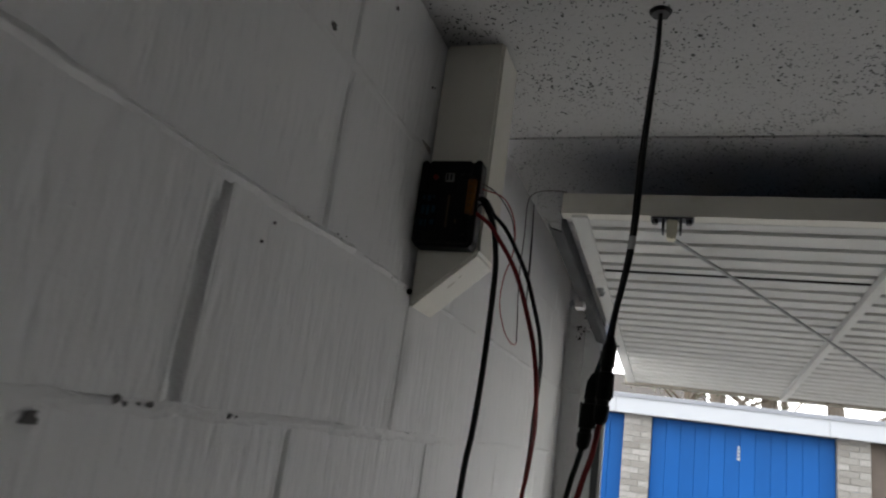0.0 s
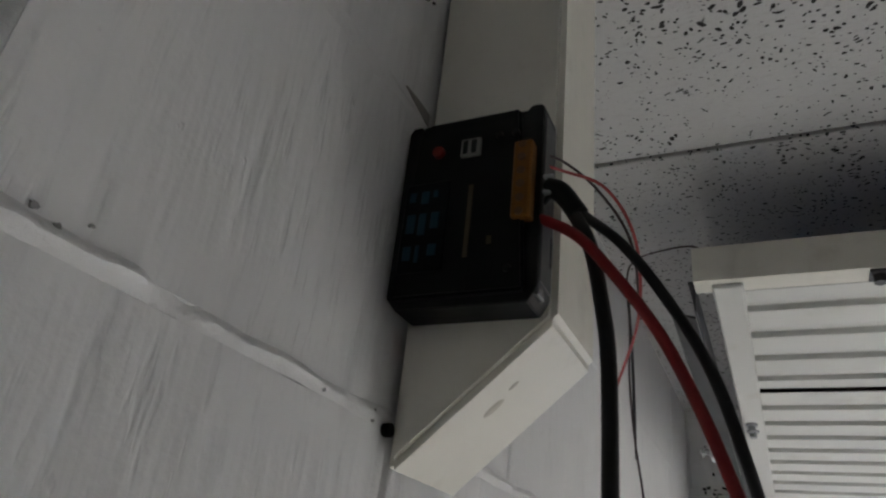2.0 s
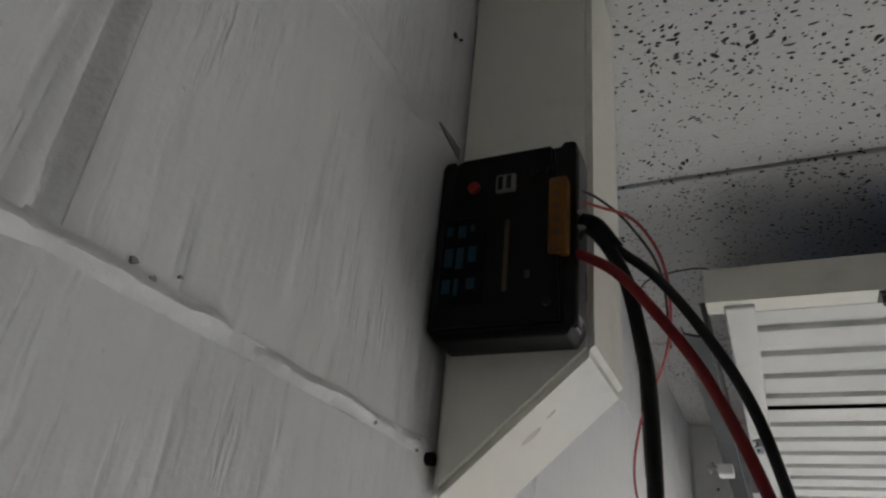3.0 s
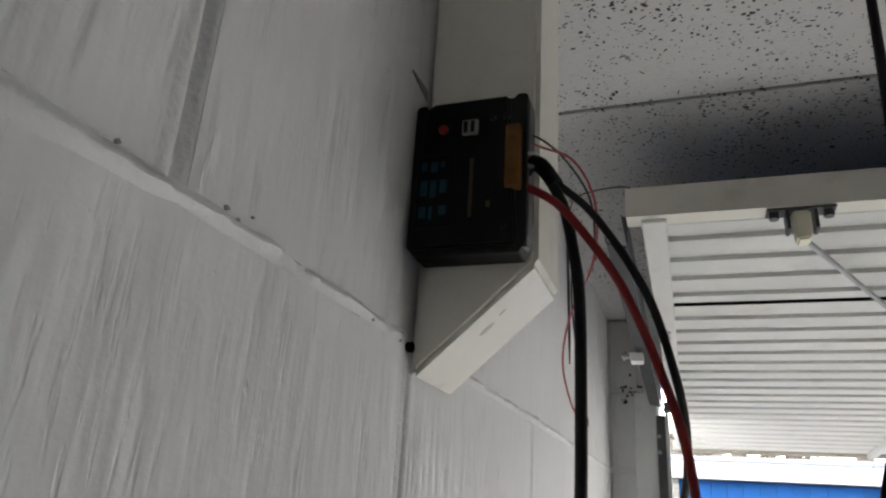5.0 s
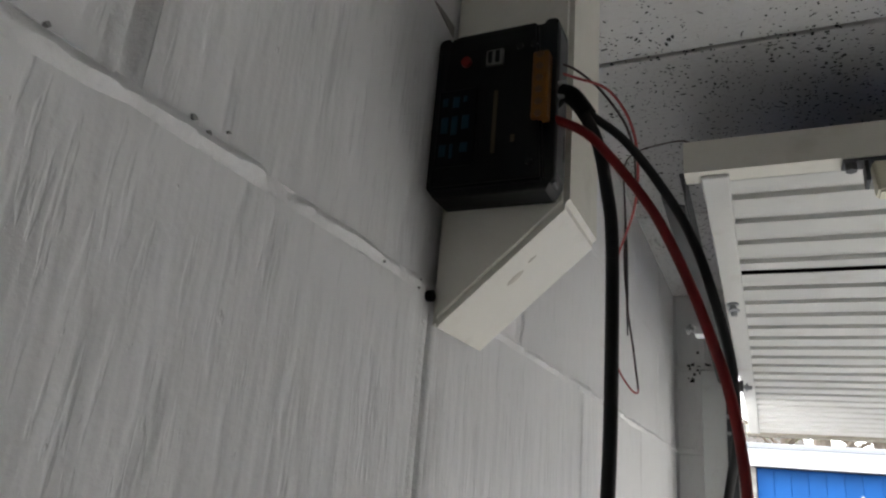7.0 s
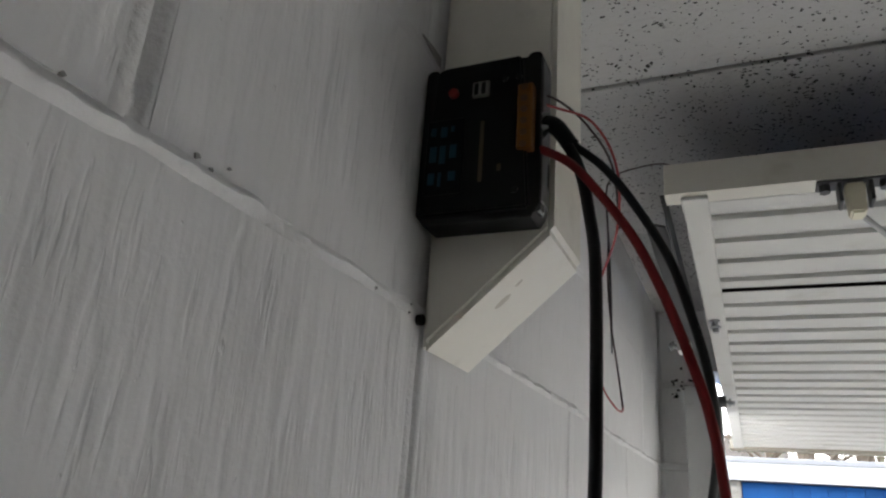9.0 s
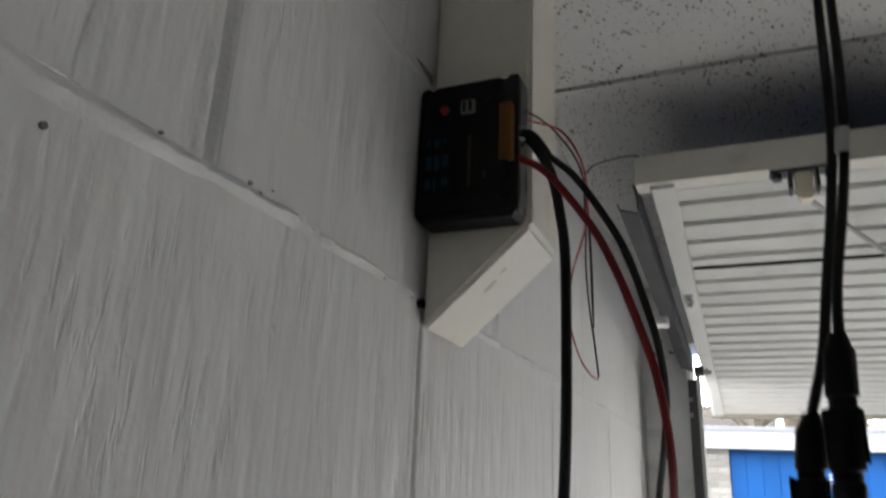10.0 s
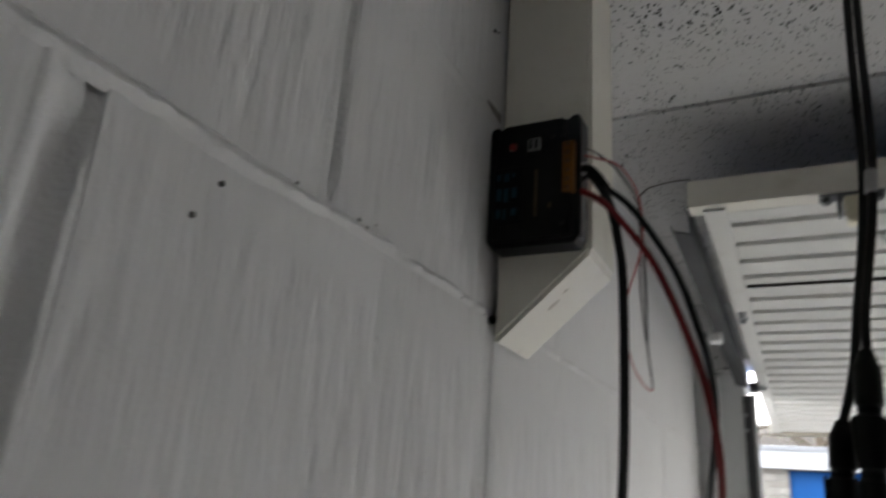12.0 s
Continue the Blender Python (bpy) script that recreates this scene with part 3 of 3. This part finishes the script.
for x, z in ((0.080, 2.030), (0.092, 2.030), (0.092, 1.925)):
    part("button", rod(bmesh.new(), (x, CY0 + 0.004, z), (x, CY0, z), 0.0028, 12), BLACKCASE, ctl, "small black screw head", True)
term = part("terminal_block", boxed((0.0925, CY0 - 0.002, 1.960), (0.1055, CY0 + 0.012, 2.020), 0.001), ORANGE, ctl, "amber six-way terminal block")
for i in range(6):
    z = 1.9635 + i * 0.0106
    part("terminal_screw", rod(bmesh.new(), (0.0985, CY0 - 0.001, z), (0.0985, CY0 - 0.0028, z), 0.0030, 10), plain("brass_screw", (0.10, 0.045, 0.008), 0.6, 0.2, vary=0.2, scale=90) if i == 0 else bpy.data.materials["brass_screw"], term)
# lighter grey plate paints the grazing reflection on the black case's side
part("flank_plate", boxed((CX1 - 0.0010, CY0 + 0.0105, 1.918), (CX1 + 0.0010, CY1 - 0.002, CZ1 - 0.002), 0.0006), plain("flank_sheen_grey", (0.055, 0.056, 0.058), 0.35, vary=0.25, scale=60), ctl, "case flank in lighter grey for its grazing sheen")
part("corner_piece", boxed((CX1 - 0.0035, CY0 + 0.0095, 1.9085), (CX1 + 0.0008, CY1 - 0.014, 1.9185), 0.0012, 2), plain("glossy_grey_plastic_and_glint", (0.10, 0.105, 0.11), 0.18, vary=0.3, scale=60), ctl, "glossy grey corner piece")
# highlight on the flank, put in as a paler strip
part("flank_glint", boxed((CX1 + 0.0006, CY1 - 0.008, 1.936), (CX1 + 0.0016, CY1 - 0.004, 1.958), 0.0004), bpy.data.materials["glossy_grey_plastic_and_glint"], ctl, "lighter strip painting a glint on the flank")
for z in (1.984, 1.996):
    part("ferrule", rod(bmesh.new(), (CX1 - 0.002, CY0 + 0.012, z), (CX1 + 0.007, CY0 + 0.0125, z), 0.0021, 10), ZINC, ctl, "short pale metal ferrule", True)

# ---------------------------------------------------------------- cables from the controller
battery_lead = thing("battery_cable", (0.13, 1.45, 0), "thick black round cable hanging from charge controller", "cable")
B_LINE = [(0.104, 1.440, 1.990), (0.1215, 1.438, 1.980), (0.1400, 1.437, 1.945), (0.1490, 1.436, 1.900), (0.1535, 1.433, 1.860), (0.1540, 1.432, 1.780), (0.1530, 1.430, 1.700), (0.146, 1.440, 1.620), (0.136, 1.450, 1.540), (0.128, 1.46, 1.30), (0.125, 1.47, 0.80), (0.12, 1.47, 0.10), (0.13, 1.40, 0.010), (0.18, 1.25, 0.006)]
part("sheath", tube(B_LINE, 0.0047, 12), CABLEBLK, battery_lead, smooth=True)
part("sleeve", tube([(0.112, 1.439, 1.9905), (0.122, 1.438, 1.984), (0.134, 1.4375, 1.965)], 0.0068, 12), BLACKPL, battery_lead, "black heat-shrink sleeve", True)
C_LINE = [(0.118, 1.4385, 1.985), (0.136, 1.440, 1.966), (0.161, 1.437, 1.940), (0.186, 1.432, 1.900), (0.206, 1.434, 1.860), (0.218, 1.446, 1.820), (0.226, 1.472, 1.780), (0.226, 1.505, 1.740), (0.217, 1.550, 1.700), (0.206, 1.595, 1.660), (0.197, 1.635, 1.600), (0.189, 1.655, 1.540), (0.18, 1.66, 1.40), (0.17, 1.66, 0.9), (0.16, 1.66, 0.10), (0.17, 1.60, 0.010), (0.22, 1.45, 0.005)]
black_lead = thing("panel_cable", (0.17, 1.66, 0), "black single-core cable arching down from charge controller", "cable")
part("sheath", tube(C_LINE, 0.0034, 12), CABLEBLK, black_lead, smooth=True)
D_LINE = [(0.100, 1.434, 1.966), (0.1106, 1.435, 1.963), (0.134, 1.430, 1.946), (0.1545, 1.426, 1.920), (0.181, 1.430, 1.880), (0.199, 1.431, 1.840), (0.213, 1.432, 1.800), (0.2245, 1.438, 1.760), (0.2305, 1.450, 1.720), (0.2315, 1.470, 1.680), (0.226, 1.510, 1.640), (0.214, 1.560, 1.600), (0.206, 1.582, 1.560), (0.199, 1.592, 1.520), (0.19, 1.60, 1.38), (0.18, 1.61, 0.9), (0.175, 1.62, 0.10), (0.19, 1.56, 0.010), (0.25, 1.42, 0.005)]
red_lead = thing("panel_cable", (0.18, 1.62, 0), "dark red single-core cable arching down from charge controller", "cable")
part("sheath", tube(D_LINE, 0.0036, 12), CABLERED, red_lead, smooth=True)
for z, y in ((1.9745, 1.436), (1.985, 1.436), (2.0, 1.437)):
    part("core", tube([(0.1005, y, z), (0.108, y, z), (0.116, 1.438, 1.985)], 0.0022, 8), CABLERED if z > 1.98 else CABLEBLK, battery_lead, "short stripped core", True)

sensor = thing("sensor_wire", (0.10, 1.80, 1.80), "thin red and dark twin wire looped loosely beside wall", "wire")
E_LINE = [(0.102, 1.436, 2.010), (0.118, 1.452, 2.011), (0.144, 1.472, 2.004), (0.160, 1.492, 1.970), (0.152, 1.538, 1.930), (0.116, 1.630, 1.903), (0.096, 1.700, 1.868), (0.098, 1.745, 1.828), (0.108, 1.765, 1.807), (0.110, 1.800, 1.806), (0.106, 1.835, 1.815)]
part("red_strand", tube(E_LINE, 0.0012, 6), THINRED, sensor, smooth=True)
part("dark_strand", tube([(0.102, 1.436, 2.019), (0.119, 1.452, 2.018), (0.139, 1.474, 2.003), (0.156, 1.496, 1.972), (0.154, 1.540, 1.932)], 0.0011, 6), THINDARK, sensor, "thin dark strand", True)
F_LINE = [(0.106, 1.835, 1.815), (0.094, 1.872, 1.872), (0.080, 1.912, 1.936), (0.068, 1.952, 2.020), (0.069, 1.955, 2.090), (0.062, 1.982, 2.180), (0.074, 1.985, 2.207), (0.104, 1.968, 2.208), (0.150, 1.938, 2.197), (0.172, 1.936, 2.188)]
part("tail", tube(F_LINE, 0.0014, 6), THINDARK, sensor, "dark tail running up to the door rail", True)

# ---------------------------------------------------------------- lead hanging from the ceiling
lead = thing("hanging_lead", (0.381, 1.401, TOP), "black twin lead with plug connectors hanging from ceiling", "cable")
bm = rod(bmesh.new(), (0.381, 1.401, TOP), (0.381, 1.401, TOP - 0.006), 0.018, 20, 0.014)
part("ceiling_grommet", bm, DULLSTEEL, lead, "dark metal ceiling grommet", True)
TOP_LINE = [(0.381, 1.401, 2.298), (0.380, 1.392, 2.22), (0.375, 1.372, 2.12), (0.370, 1.360, 2.02), (0.367, 1.358, 1.93), (0.361, 1.360, 1.87)]
for k in (-1, 1):
    line = [Vector(p) + Vector((0.0027, -0.011, 0)) * k * min(1.0, 0.12 + i * 0.4) for i, p in enumerate(TOP_LINE)]
    end = [(0.3515, 1.349, 1.80), (0.3480, 1.349, 1.762)] if k > 0 else [(0.347, 1.371, 1.80), (0.340, 1.371, 1.757), (0.3285, 1.371, 1.715)]
    part("core", tube([*line, *end], 0.0034, 10), CABLEBLK, lead, smooth=True)
part("cable_band", rod(bmesh.new(), (0.3670, 1.3475, 1.908), (0.3650, 1.3475, 1.890), 0.0046, 14), plain("pale_grey_tape", (0.40, 0.40, 0.40), 0.5, vary=0.1, scale=60), lead, "pale grey tape band", True)


def plug(top, bottom, parent):
    """A solar plug pair: stepped barrel with a locking waist."""
    a, b = Vector(top), Vector(bottom)
    steps = ((0.0, 0.0050), (0.08, 0.0078), (0.10, 0.0094), (0.34, 0.0096), (0.35, 0.0080), (0.40, 0.0080), (0.41, 0.0104), (0.72, 0.0104), (0.73, 0.0082), (0.78, 0.0082), (0.79, 0.0098), (0.94, 0.0090), (1.0, 0.0052))
    bm, rings, seg = bmesh.new(), [], 14
    for f, r in steps:
        c = a.lerp(b, f)
        rings.append([bm.verts.new(c + Vector((r * math.cos(2 * math.pi * k / seg), r * math.sin(2 * math.pi * k / seg), 0))) for k in range(seg)])
    for p, q in zip(rings, rings[1:]):
        for k in range(seg):
            bm.faces.new((p[k], p[(k + 1) % seg], q[(k + 1) % seg], q[k]))
    bm.faces.new(rings[0])
    bm.faces.new(rings[-1])
    body = part("plug", bm, BLACKPL, parent, "black locking plug connector", True)
    mid = a.lerp(b, 0.55)
    for s in (-1, 1):
        tab = boxed(mid + Vector((s * 0.0098 - 0.0016, -0.005, -0.016)), mid + Vector((s * 0.0098 + 0.0016, 0.005, 0.016)), 0.0008)
        part("locking_tab", tab, BLACKPL, body)
    return body


plug((0.3475, 1.349, 1.766), (0.3415, 1.349, 1.650), lead)
plug((0.3285, 1.371, 1.718), (0.3185, 1.371, 1.616), lead)
part("red_core", tube([(0.3415, 1.349, 1.652), (0.334, 1.352, 1.61), (0.322, 1.358, 1.568), (0.31, 1.36, 1.50), (0.30, 1.37, 1.3), (0.30, 1.38, 0.7), (0.31, 1.38, 0.08), (0.36, 1.34, 0.008), (0.46, 1.30, 0.006)], 0.0037, 10), CABLERED, lead, "dark red core", True)
part("black_core", tube([(0.3185, 1.371, 1.618), (0.313, 1.369, 1.595), (0.307, 1.365, 1.568), (0.297, 1.36, 1.50), (0.285, 1.37, 1.3), (0.28, 1.38, 0.7), (0.29, 1.39, 0.08), (0.34, 1.38, 0.008), (0.44, 1.36, 0.006)], 0.0037, 10), CABLEBLK, lead, smooth=True)

# small fixings left in the wall
for y, z in ((1.042, 1.813), (1.025, 1.786)):
    bm = rod(bmesh.new(), (-0.004, y, z), (0.0016, y, z), 0.0019, 10)
    tagged(part("wall_plug", bm, PLUG), "small dark plugged hole in block wall", "wall plug", "plugs in the wall")
tagged(part("loose_wire", tube([(0.004, 2.304, 2.295), (0.0045, 2.325, 2.18), (0.004, 2.338, 2.07), (0.004, 2.343, 1.995)], lambda f: 0.0016 + 0.0016 * math.sin(math.pi * f), 6), DULLSTEEL), "dull dark strip painted against block wall", "wire")

rng = random.Random(8)
for i in range(20):
    y = FRONT - 0.0046
    x, z = (0.064, 2.118) if i == 0 else (rng.uniform(0.03, 0.115), rng.uniform(2.030, 2.085))
    bm = boxed((x, y, z), (x + rng.uniform(0.004, 0.014), y + 0.002, z + rng.uniform(0.003, 0.008)), 0.0006)
    part("paint_chip", bm, HOLE, wall_front, "dark chip in the paint")
bm = bmesh.new()
prism(bm, [(1.418, 2.0895), (1.44, 2.0845), (1.460, 2.0790), (1.460, 2.0915), (1.44, 2.0915)], "x", -0.002, 0.0014)
part("open_joint", bm, plain("raw_brown_mortar", (0.36, 0.335, 0.31), 0.95, vary=0.3, scale=60, bump=0.5), wall_left, "open brown joint")



def blot(y, z, r, seed):
    """A ragged little hole: an uneven disc just proud of the paint."""
    rng = random.Random(seed)
    outline = [(y + r * rng.uniform(0.45, 1.1) * math.cos(k * math.pi / 6), z + 0.8 * r * rng.uniform(0.4, 1.1) * math.sin(k * math.pi / 6)) for k in range(12)]
    return prism(bmesh.new(), outline, "x", -0.006, 0.0022)


for i, (y, z, r) in enumerate(((1.187, 1.846, 0.0022), (1.198, 1.843, 0.0020), (1.211, 1.850, 0.0014), (1.382, 1.836, 0.0018), (1.441, 1.840, 0.0012), (1.440, 1.833, 0.0012), (1.108, 1.843, 0.0016),
                               (0.872, 1.603, 0.0060), (0.882, 1.600, 0.0034), (0.898, 1.601, 0.0024), (0.912, 1.601, 0.0046), (1.032, 1.599, 0.0040), (1.044, 1.599, 0.0020),
                               (1.080, 2.092, 0.0085), (1.245, 2.229, 0.0050), (1.428, 2.194, 0.0030), (1.440, 2.200, 0.0020))):
    part("joint_pit", blot(y, z, r, i), PLUG if z > 2 or y < 1.1 else PITGREY, wall_left, "small dark pit in the joint")
part("chipped_hole", blot(0.793, 1.582, 0.0105, 40), PLUG, wall_left, "ragged dark hole in the paint")

# ---------------------------------------------------------------- outside
tagged(part("ground", boxed((-400, FRONT + 0.25, -0.6), (400, 900, -0.02)), YARD), "pale worn concrete yard", "ground", kind="structure")
tagged(part("ground_beside", boxed((-400, -400, -0.62), (400, FRONT + 0.25, -0.125)), YARD), "pale worn concrete yard", "ground", kind="structure")
# unseen strip, added so less ground light reaches the door's outer end
tagged(part("pavement", boxed((-60, FRONT + 0.26, -0.1), (60, 6.8, -0.012)), plain("unseen_dark_apron", (0.032, 0.032, 0.033), 0.9, vary=0.3, scale=6, bump=0.6)), "unseen dark ground strip added to cut bounce light on the open door", "pavement", kind="structure")
ROW_Y = 10.0
MODULE, PIER = 2.463, 0.352
row = thing("garage_block", (1.15, ROW_Y + 3, 0), "row of flat-roofed buff brick lock-up garages with blue doors", "building")
part("wall", boxed((-9.5, ROW_Y + 0.16, -0.1), (7.45, ROW_Y + 5.2, 2.24)), BRICKJOINT, row)
part("roof", boxed((-9.6, ROW_Y - 0.12, 2.24), (7.56, ROW_Y + 5.3, 2.385)), FELT, row, "flat grey felt roof")
for x0 in (-9.6, -5.28, -0.36, 2.105):
    x1 = {-9.6: -5.284, -5.28: -0.364, -0.36: 2.100, 2.105: 7.56}[x0]
    f = part("fascia_board", boxed((x0, ROW_Y - 0.15, 2.180), (x1, ROW_Y - 0.122, 2.400), 0.003), FASCIA, row, "white fascia board")
    part("edge_trim", boxed((x0, ROW_Y - 0.165, 2.375), (x1, ROW_Y - 0.151, 2.430), 0.003), TRIM, f, "grey roof edge trim")

blue_boards = boxed((0, 0, 0), (0.1745, 0.022, 2.16), 0.004)
board_mesh = finish(blue_boards, "board", BLUE)
for k in range(-3, 3):
    x0 = 0.092 + k * MODULE
    dark = k >= 1
    d = thing("garage_door", (x0 + 1.05, ROW_Y + 0.10, 0), "weathered brown boarded garage door across the yard" if dark else "blue vertical-boarded garage door across the yard", "garage door", "garage doors across the yard")
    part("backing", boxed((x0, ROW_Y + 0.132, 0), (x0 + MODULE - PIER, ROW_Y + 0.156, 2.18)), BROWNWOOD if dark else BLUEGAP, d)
    if dark:
        for i in range(12):
            part("board", boxed((x0 + i * 0.1757, ROW_Y + 0.108, 0.01), (x0 + i * 0.1757 + 0.170, ROW_Y + 0.13, 2.17), 0.004), BROWNWOOD, d)
        continue
    for i in range(12):
        b = new("board", board_mesh)
        b.parent = d
        b.matrix_parent_inverse = world_of(d).inverted()
        b.matrix_basis = Matrix.Translation((x0 + 0.004 + i * 0.1757, ROW_Y + 0.109 + 0.002 * ((i * 7) % 3), 0.01))
    if k == 0:
        bm = bmesh.new()
        for z, w in ((1.915, 0.030), (1.870, 0.040), (1.825, 0.034), (1.780, 0.042)):
            box(bm, (1.135 - w / 2, ROW_Y + 0.100, z), (1.135 + w / 2, ROW_Y + 0.108, z + 0.030), 0.002)
        part("number_plate", bm, FASCIA, d, "small white plain bars")

brick_mesh = finish(boxed((0, 0, 0), (0.215, 0.10, 0.065), 0.003), "brick", BRICK)
half_mesh = finish(boxed((0, 0, 0), (0.118, 0.10, 0.065), 0.003), "brick_half", BRICK)
for k in range(-3, 4):
    x0 = 0.092 - PIER + k * MODULE
    core = part("pillar", boxed((x0 + 0.006, ROW_Y + 0.012, 0), (x0 + PIER - 0.006, ROW_Y + 0.16, 2.235)), BRICKJOINT, row, "buff brick pillar")
    near = k in (-1, 0, 1)
    joined = bmesh.new()
    for c in range(29):
        z = 0.01 + c * 0.0758
        for dx, me, w in (((0.004, brick_mesh, 0.215), (0.230, half_mesh, 0.118)) if c % 2 else ((0.004, half_mesh, 0.118), (0.133, brick_mesh, 0.215))):
            at = (x0 + dx, ROW_Y + 0.003 * math.sin(c * 5.1 + dx * 40), z)
            if near:
                b = new("brick", me)
                b.parent = core
                b.matrix_basis = Matrix.Translation(at)
            else:
                box(joined, at, (at[0] + w, at[1] + 0.10, at[2] + 0.065))
    if near:
        joined.free()
    else:
        tagged(part("bricks", joined, BRICK, core), kind="stuff")

# bungalow and trees behind the row
house = thing("house", (-4.5, 24, 0), "low house with weathered grey tiled roof behind the garages", "house")
part("wall", boxed((-12, 21, 0), (0.9, 28, 2.7)), BRICKJOINT, house)
bm = prism(bmesh.new(), [(20.4, 2.65), (24.5, 4.30), (28.6, 2.65), (28.6, 2.5), (24.5, 4.15), (20.4, 2.5)], "x", -12.4, 1.15)
part("roof", bm, TILE, house)
part("verge", tube([(1.17, 20.4, 2.67), (1.17, 22.4, 3.46), (1.17, 24.5, 4.32)], 0.06, 8, 2), FASCIA, house, "pale verge board")


def tree(x, y, r, height, seed):
    rng = random.Random(seed)
    t = thing("tree", (x, y, 0), "tall bare tree with grey-brown bark behind the garages", "tree", "trees behind the garages")
    bm = tube([(x, y, -0.02), (x + 0.05, y, height * 0.35), (x - 0.08, y + 0.1, height * 0.7), (x + 0.1, y, height)], lambda f: r * (1.15 - 0.85 * f), 12, 6)
    tips = []
    for i in range(16):
        z = rng.uniform(2.3, height * 0.92)
        a = rng.uniform(0, 2 * math.pi)
        ln = rng.uniform(1.0, 2.6)
        p0 = Vector((x, y, z))
        p1 = p0 + Vector((math.cos(a) * ln * 0.5, math.sin(a) * ln * 0.5, ln * 0.35))
        p2 = p0 + Vector((math.cos(a) * ln, math.sin(a) * ln, ln * rng.uniform(0.3, 0.9)))
        tube([p0, p1, p2], lambda f, k=r * 0.28: k * (1 - 0.85 * f) + 0.006, 6, 3, bm)
        for j in range(6):
            q = p0.lerp(p2, rng.uniform(0.3, 1.0))
            e = q + Vector((rng.uniform(-0.6, 0.6), rng.uniform(-0.6, 0.6), rng.uniform(-0.2, 0.7)))
            tube([q, q.lerp(e, 0.5) + Vector((0, 0, 0.08)), e], 0.010, 4, 2, bm)
            tips.append(e)
    part("trunk", bm, BARK, t)
    bm = bmesh.new()
    for e in tips:
        for j in range(14):
            c = e + Vector([rng.gauss(0, 0.22) for _ in range(3)])
            u, w = Vector([rng.uniform(-1, 1) for _ in range(3)]).normalized() * 0.035, Vector([rng.uniform(-1, 1) for _ in range(3)]).normalized() * 0.02
            bm.faces.new([bm.verts.new(c + v) for v in (u, w, -u, -w)])
    tagged(part("crown", bm, LEAF, t, "sparse olive leaves"), kind="stuff")
    return t


for i, (tx, ty, tr) in enumerate(((1.10, 14.0, 0.19), (2.09, 14.2, 0.19), (3.25, 14.0, 0.18), (0.55, 17.5, 0.12), (2.8, 18.5, 0.1))):
    tree(tx, ty + 2.0 if i < 3 else ty + 1.0, tr, 7.5, 20 + i)

# ---------------------------------------------------------------- wall blocks and joints
for k, (z0, z1) in enumerate(COURSES):
    cuts = JOINTS[k % 4] if k < 4 else JOINTS[2 + k % 2]
    cuts = [BACK + 0.02, BACK + 0.5, BACK + 1.04, BACK + 1.58, BACK + 2.12, *cuts, FRONT - 0.001]
    cuts = [c for i, c in enumerate(cuts) if i == 0 or c - cuts[i - 1] > 0.1]
    for i, (a, b) in enumerate(zip(cuts, cuts[1:])):
        wide0 = 0.0135 if abs(a - 0.940) < 0.001 else 0.0055
        wide1 = 0.0135 if abs(b - 0.940) < 0.001 else 0.0055
        if i:
            part("mortar_fill", perpend(z0, z1, a, 0.0148 if wide0 > 0.01 else 0.0115, 5.1 * k + i), MORTAR, wall_left, smooth=True)
        part("block", face_block(a + wide0, b - wide1, z0 - 0.0045, z1 + 0.0045, 3.7 * k + 1.3 * i), WALL, wall_left, smooth=True)
    if k:
        part("mortar_joint", mortar_line(BACK, FRONT, z1 + 0.0065, 0.0034 if k in (1, 3) else 0.0027, 2.3 * k, {1: 0.25, 3: 0.40}.get(k, 1.0)), MORTAR, wall_left, smooth=True)
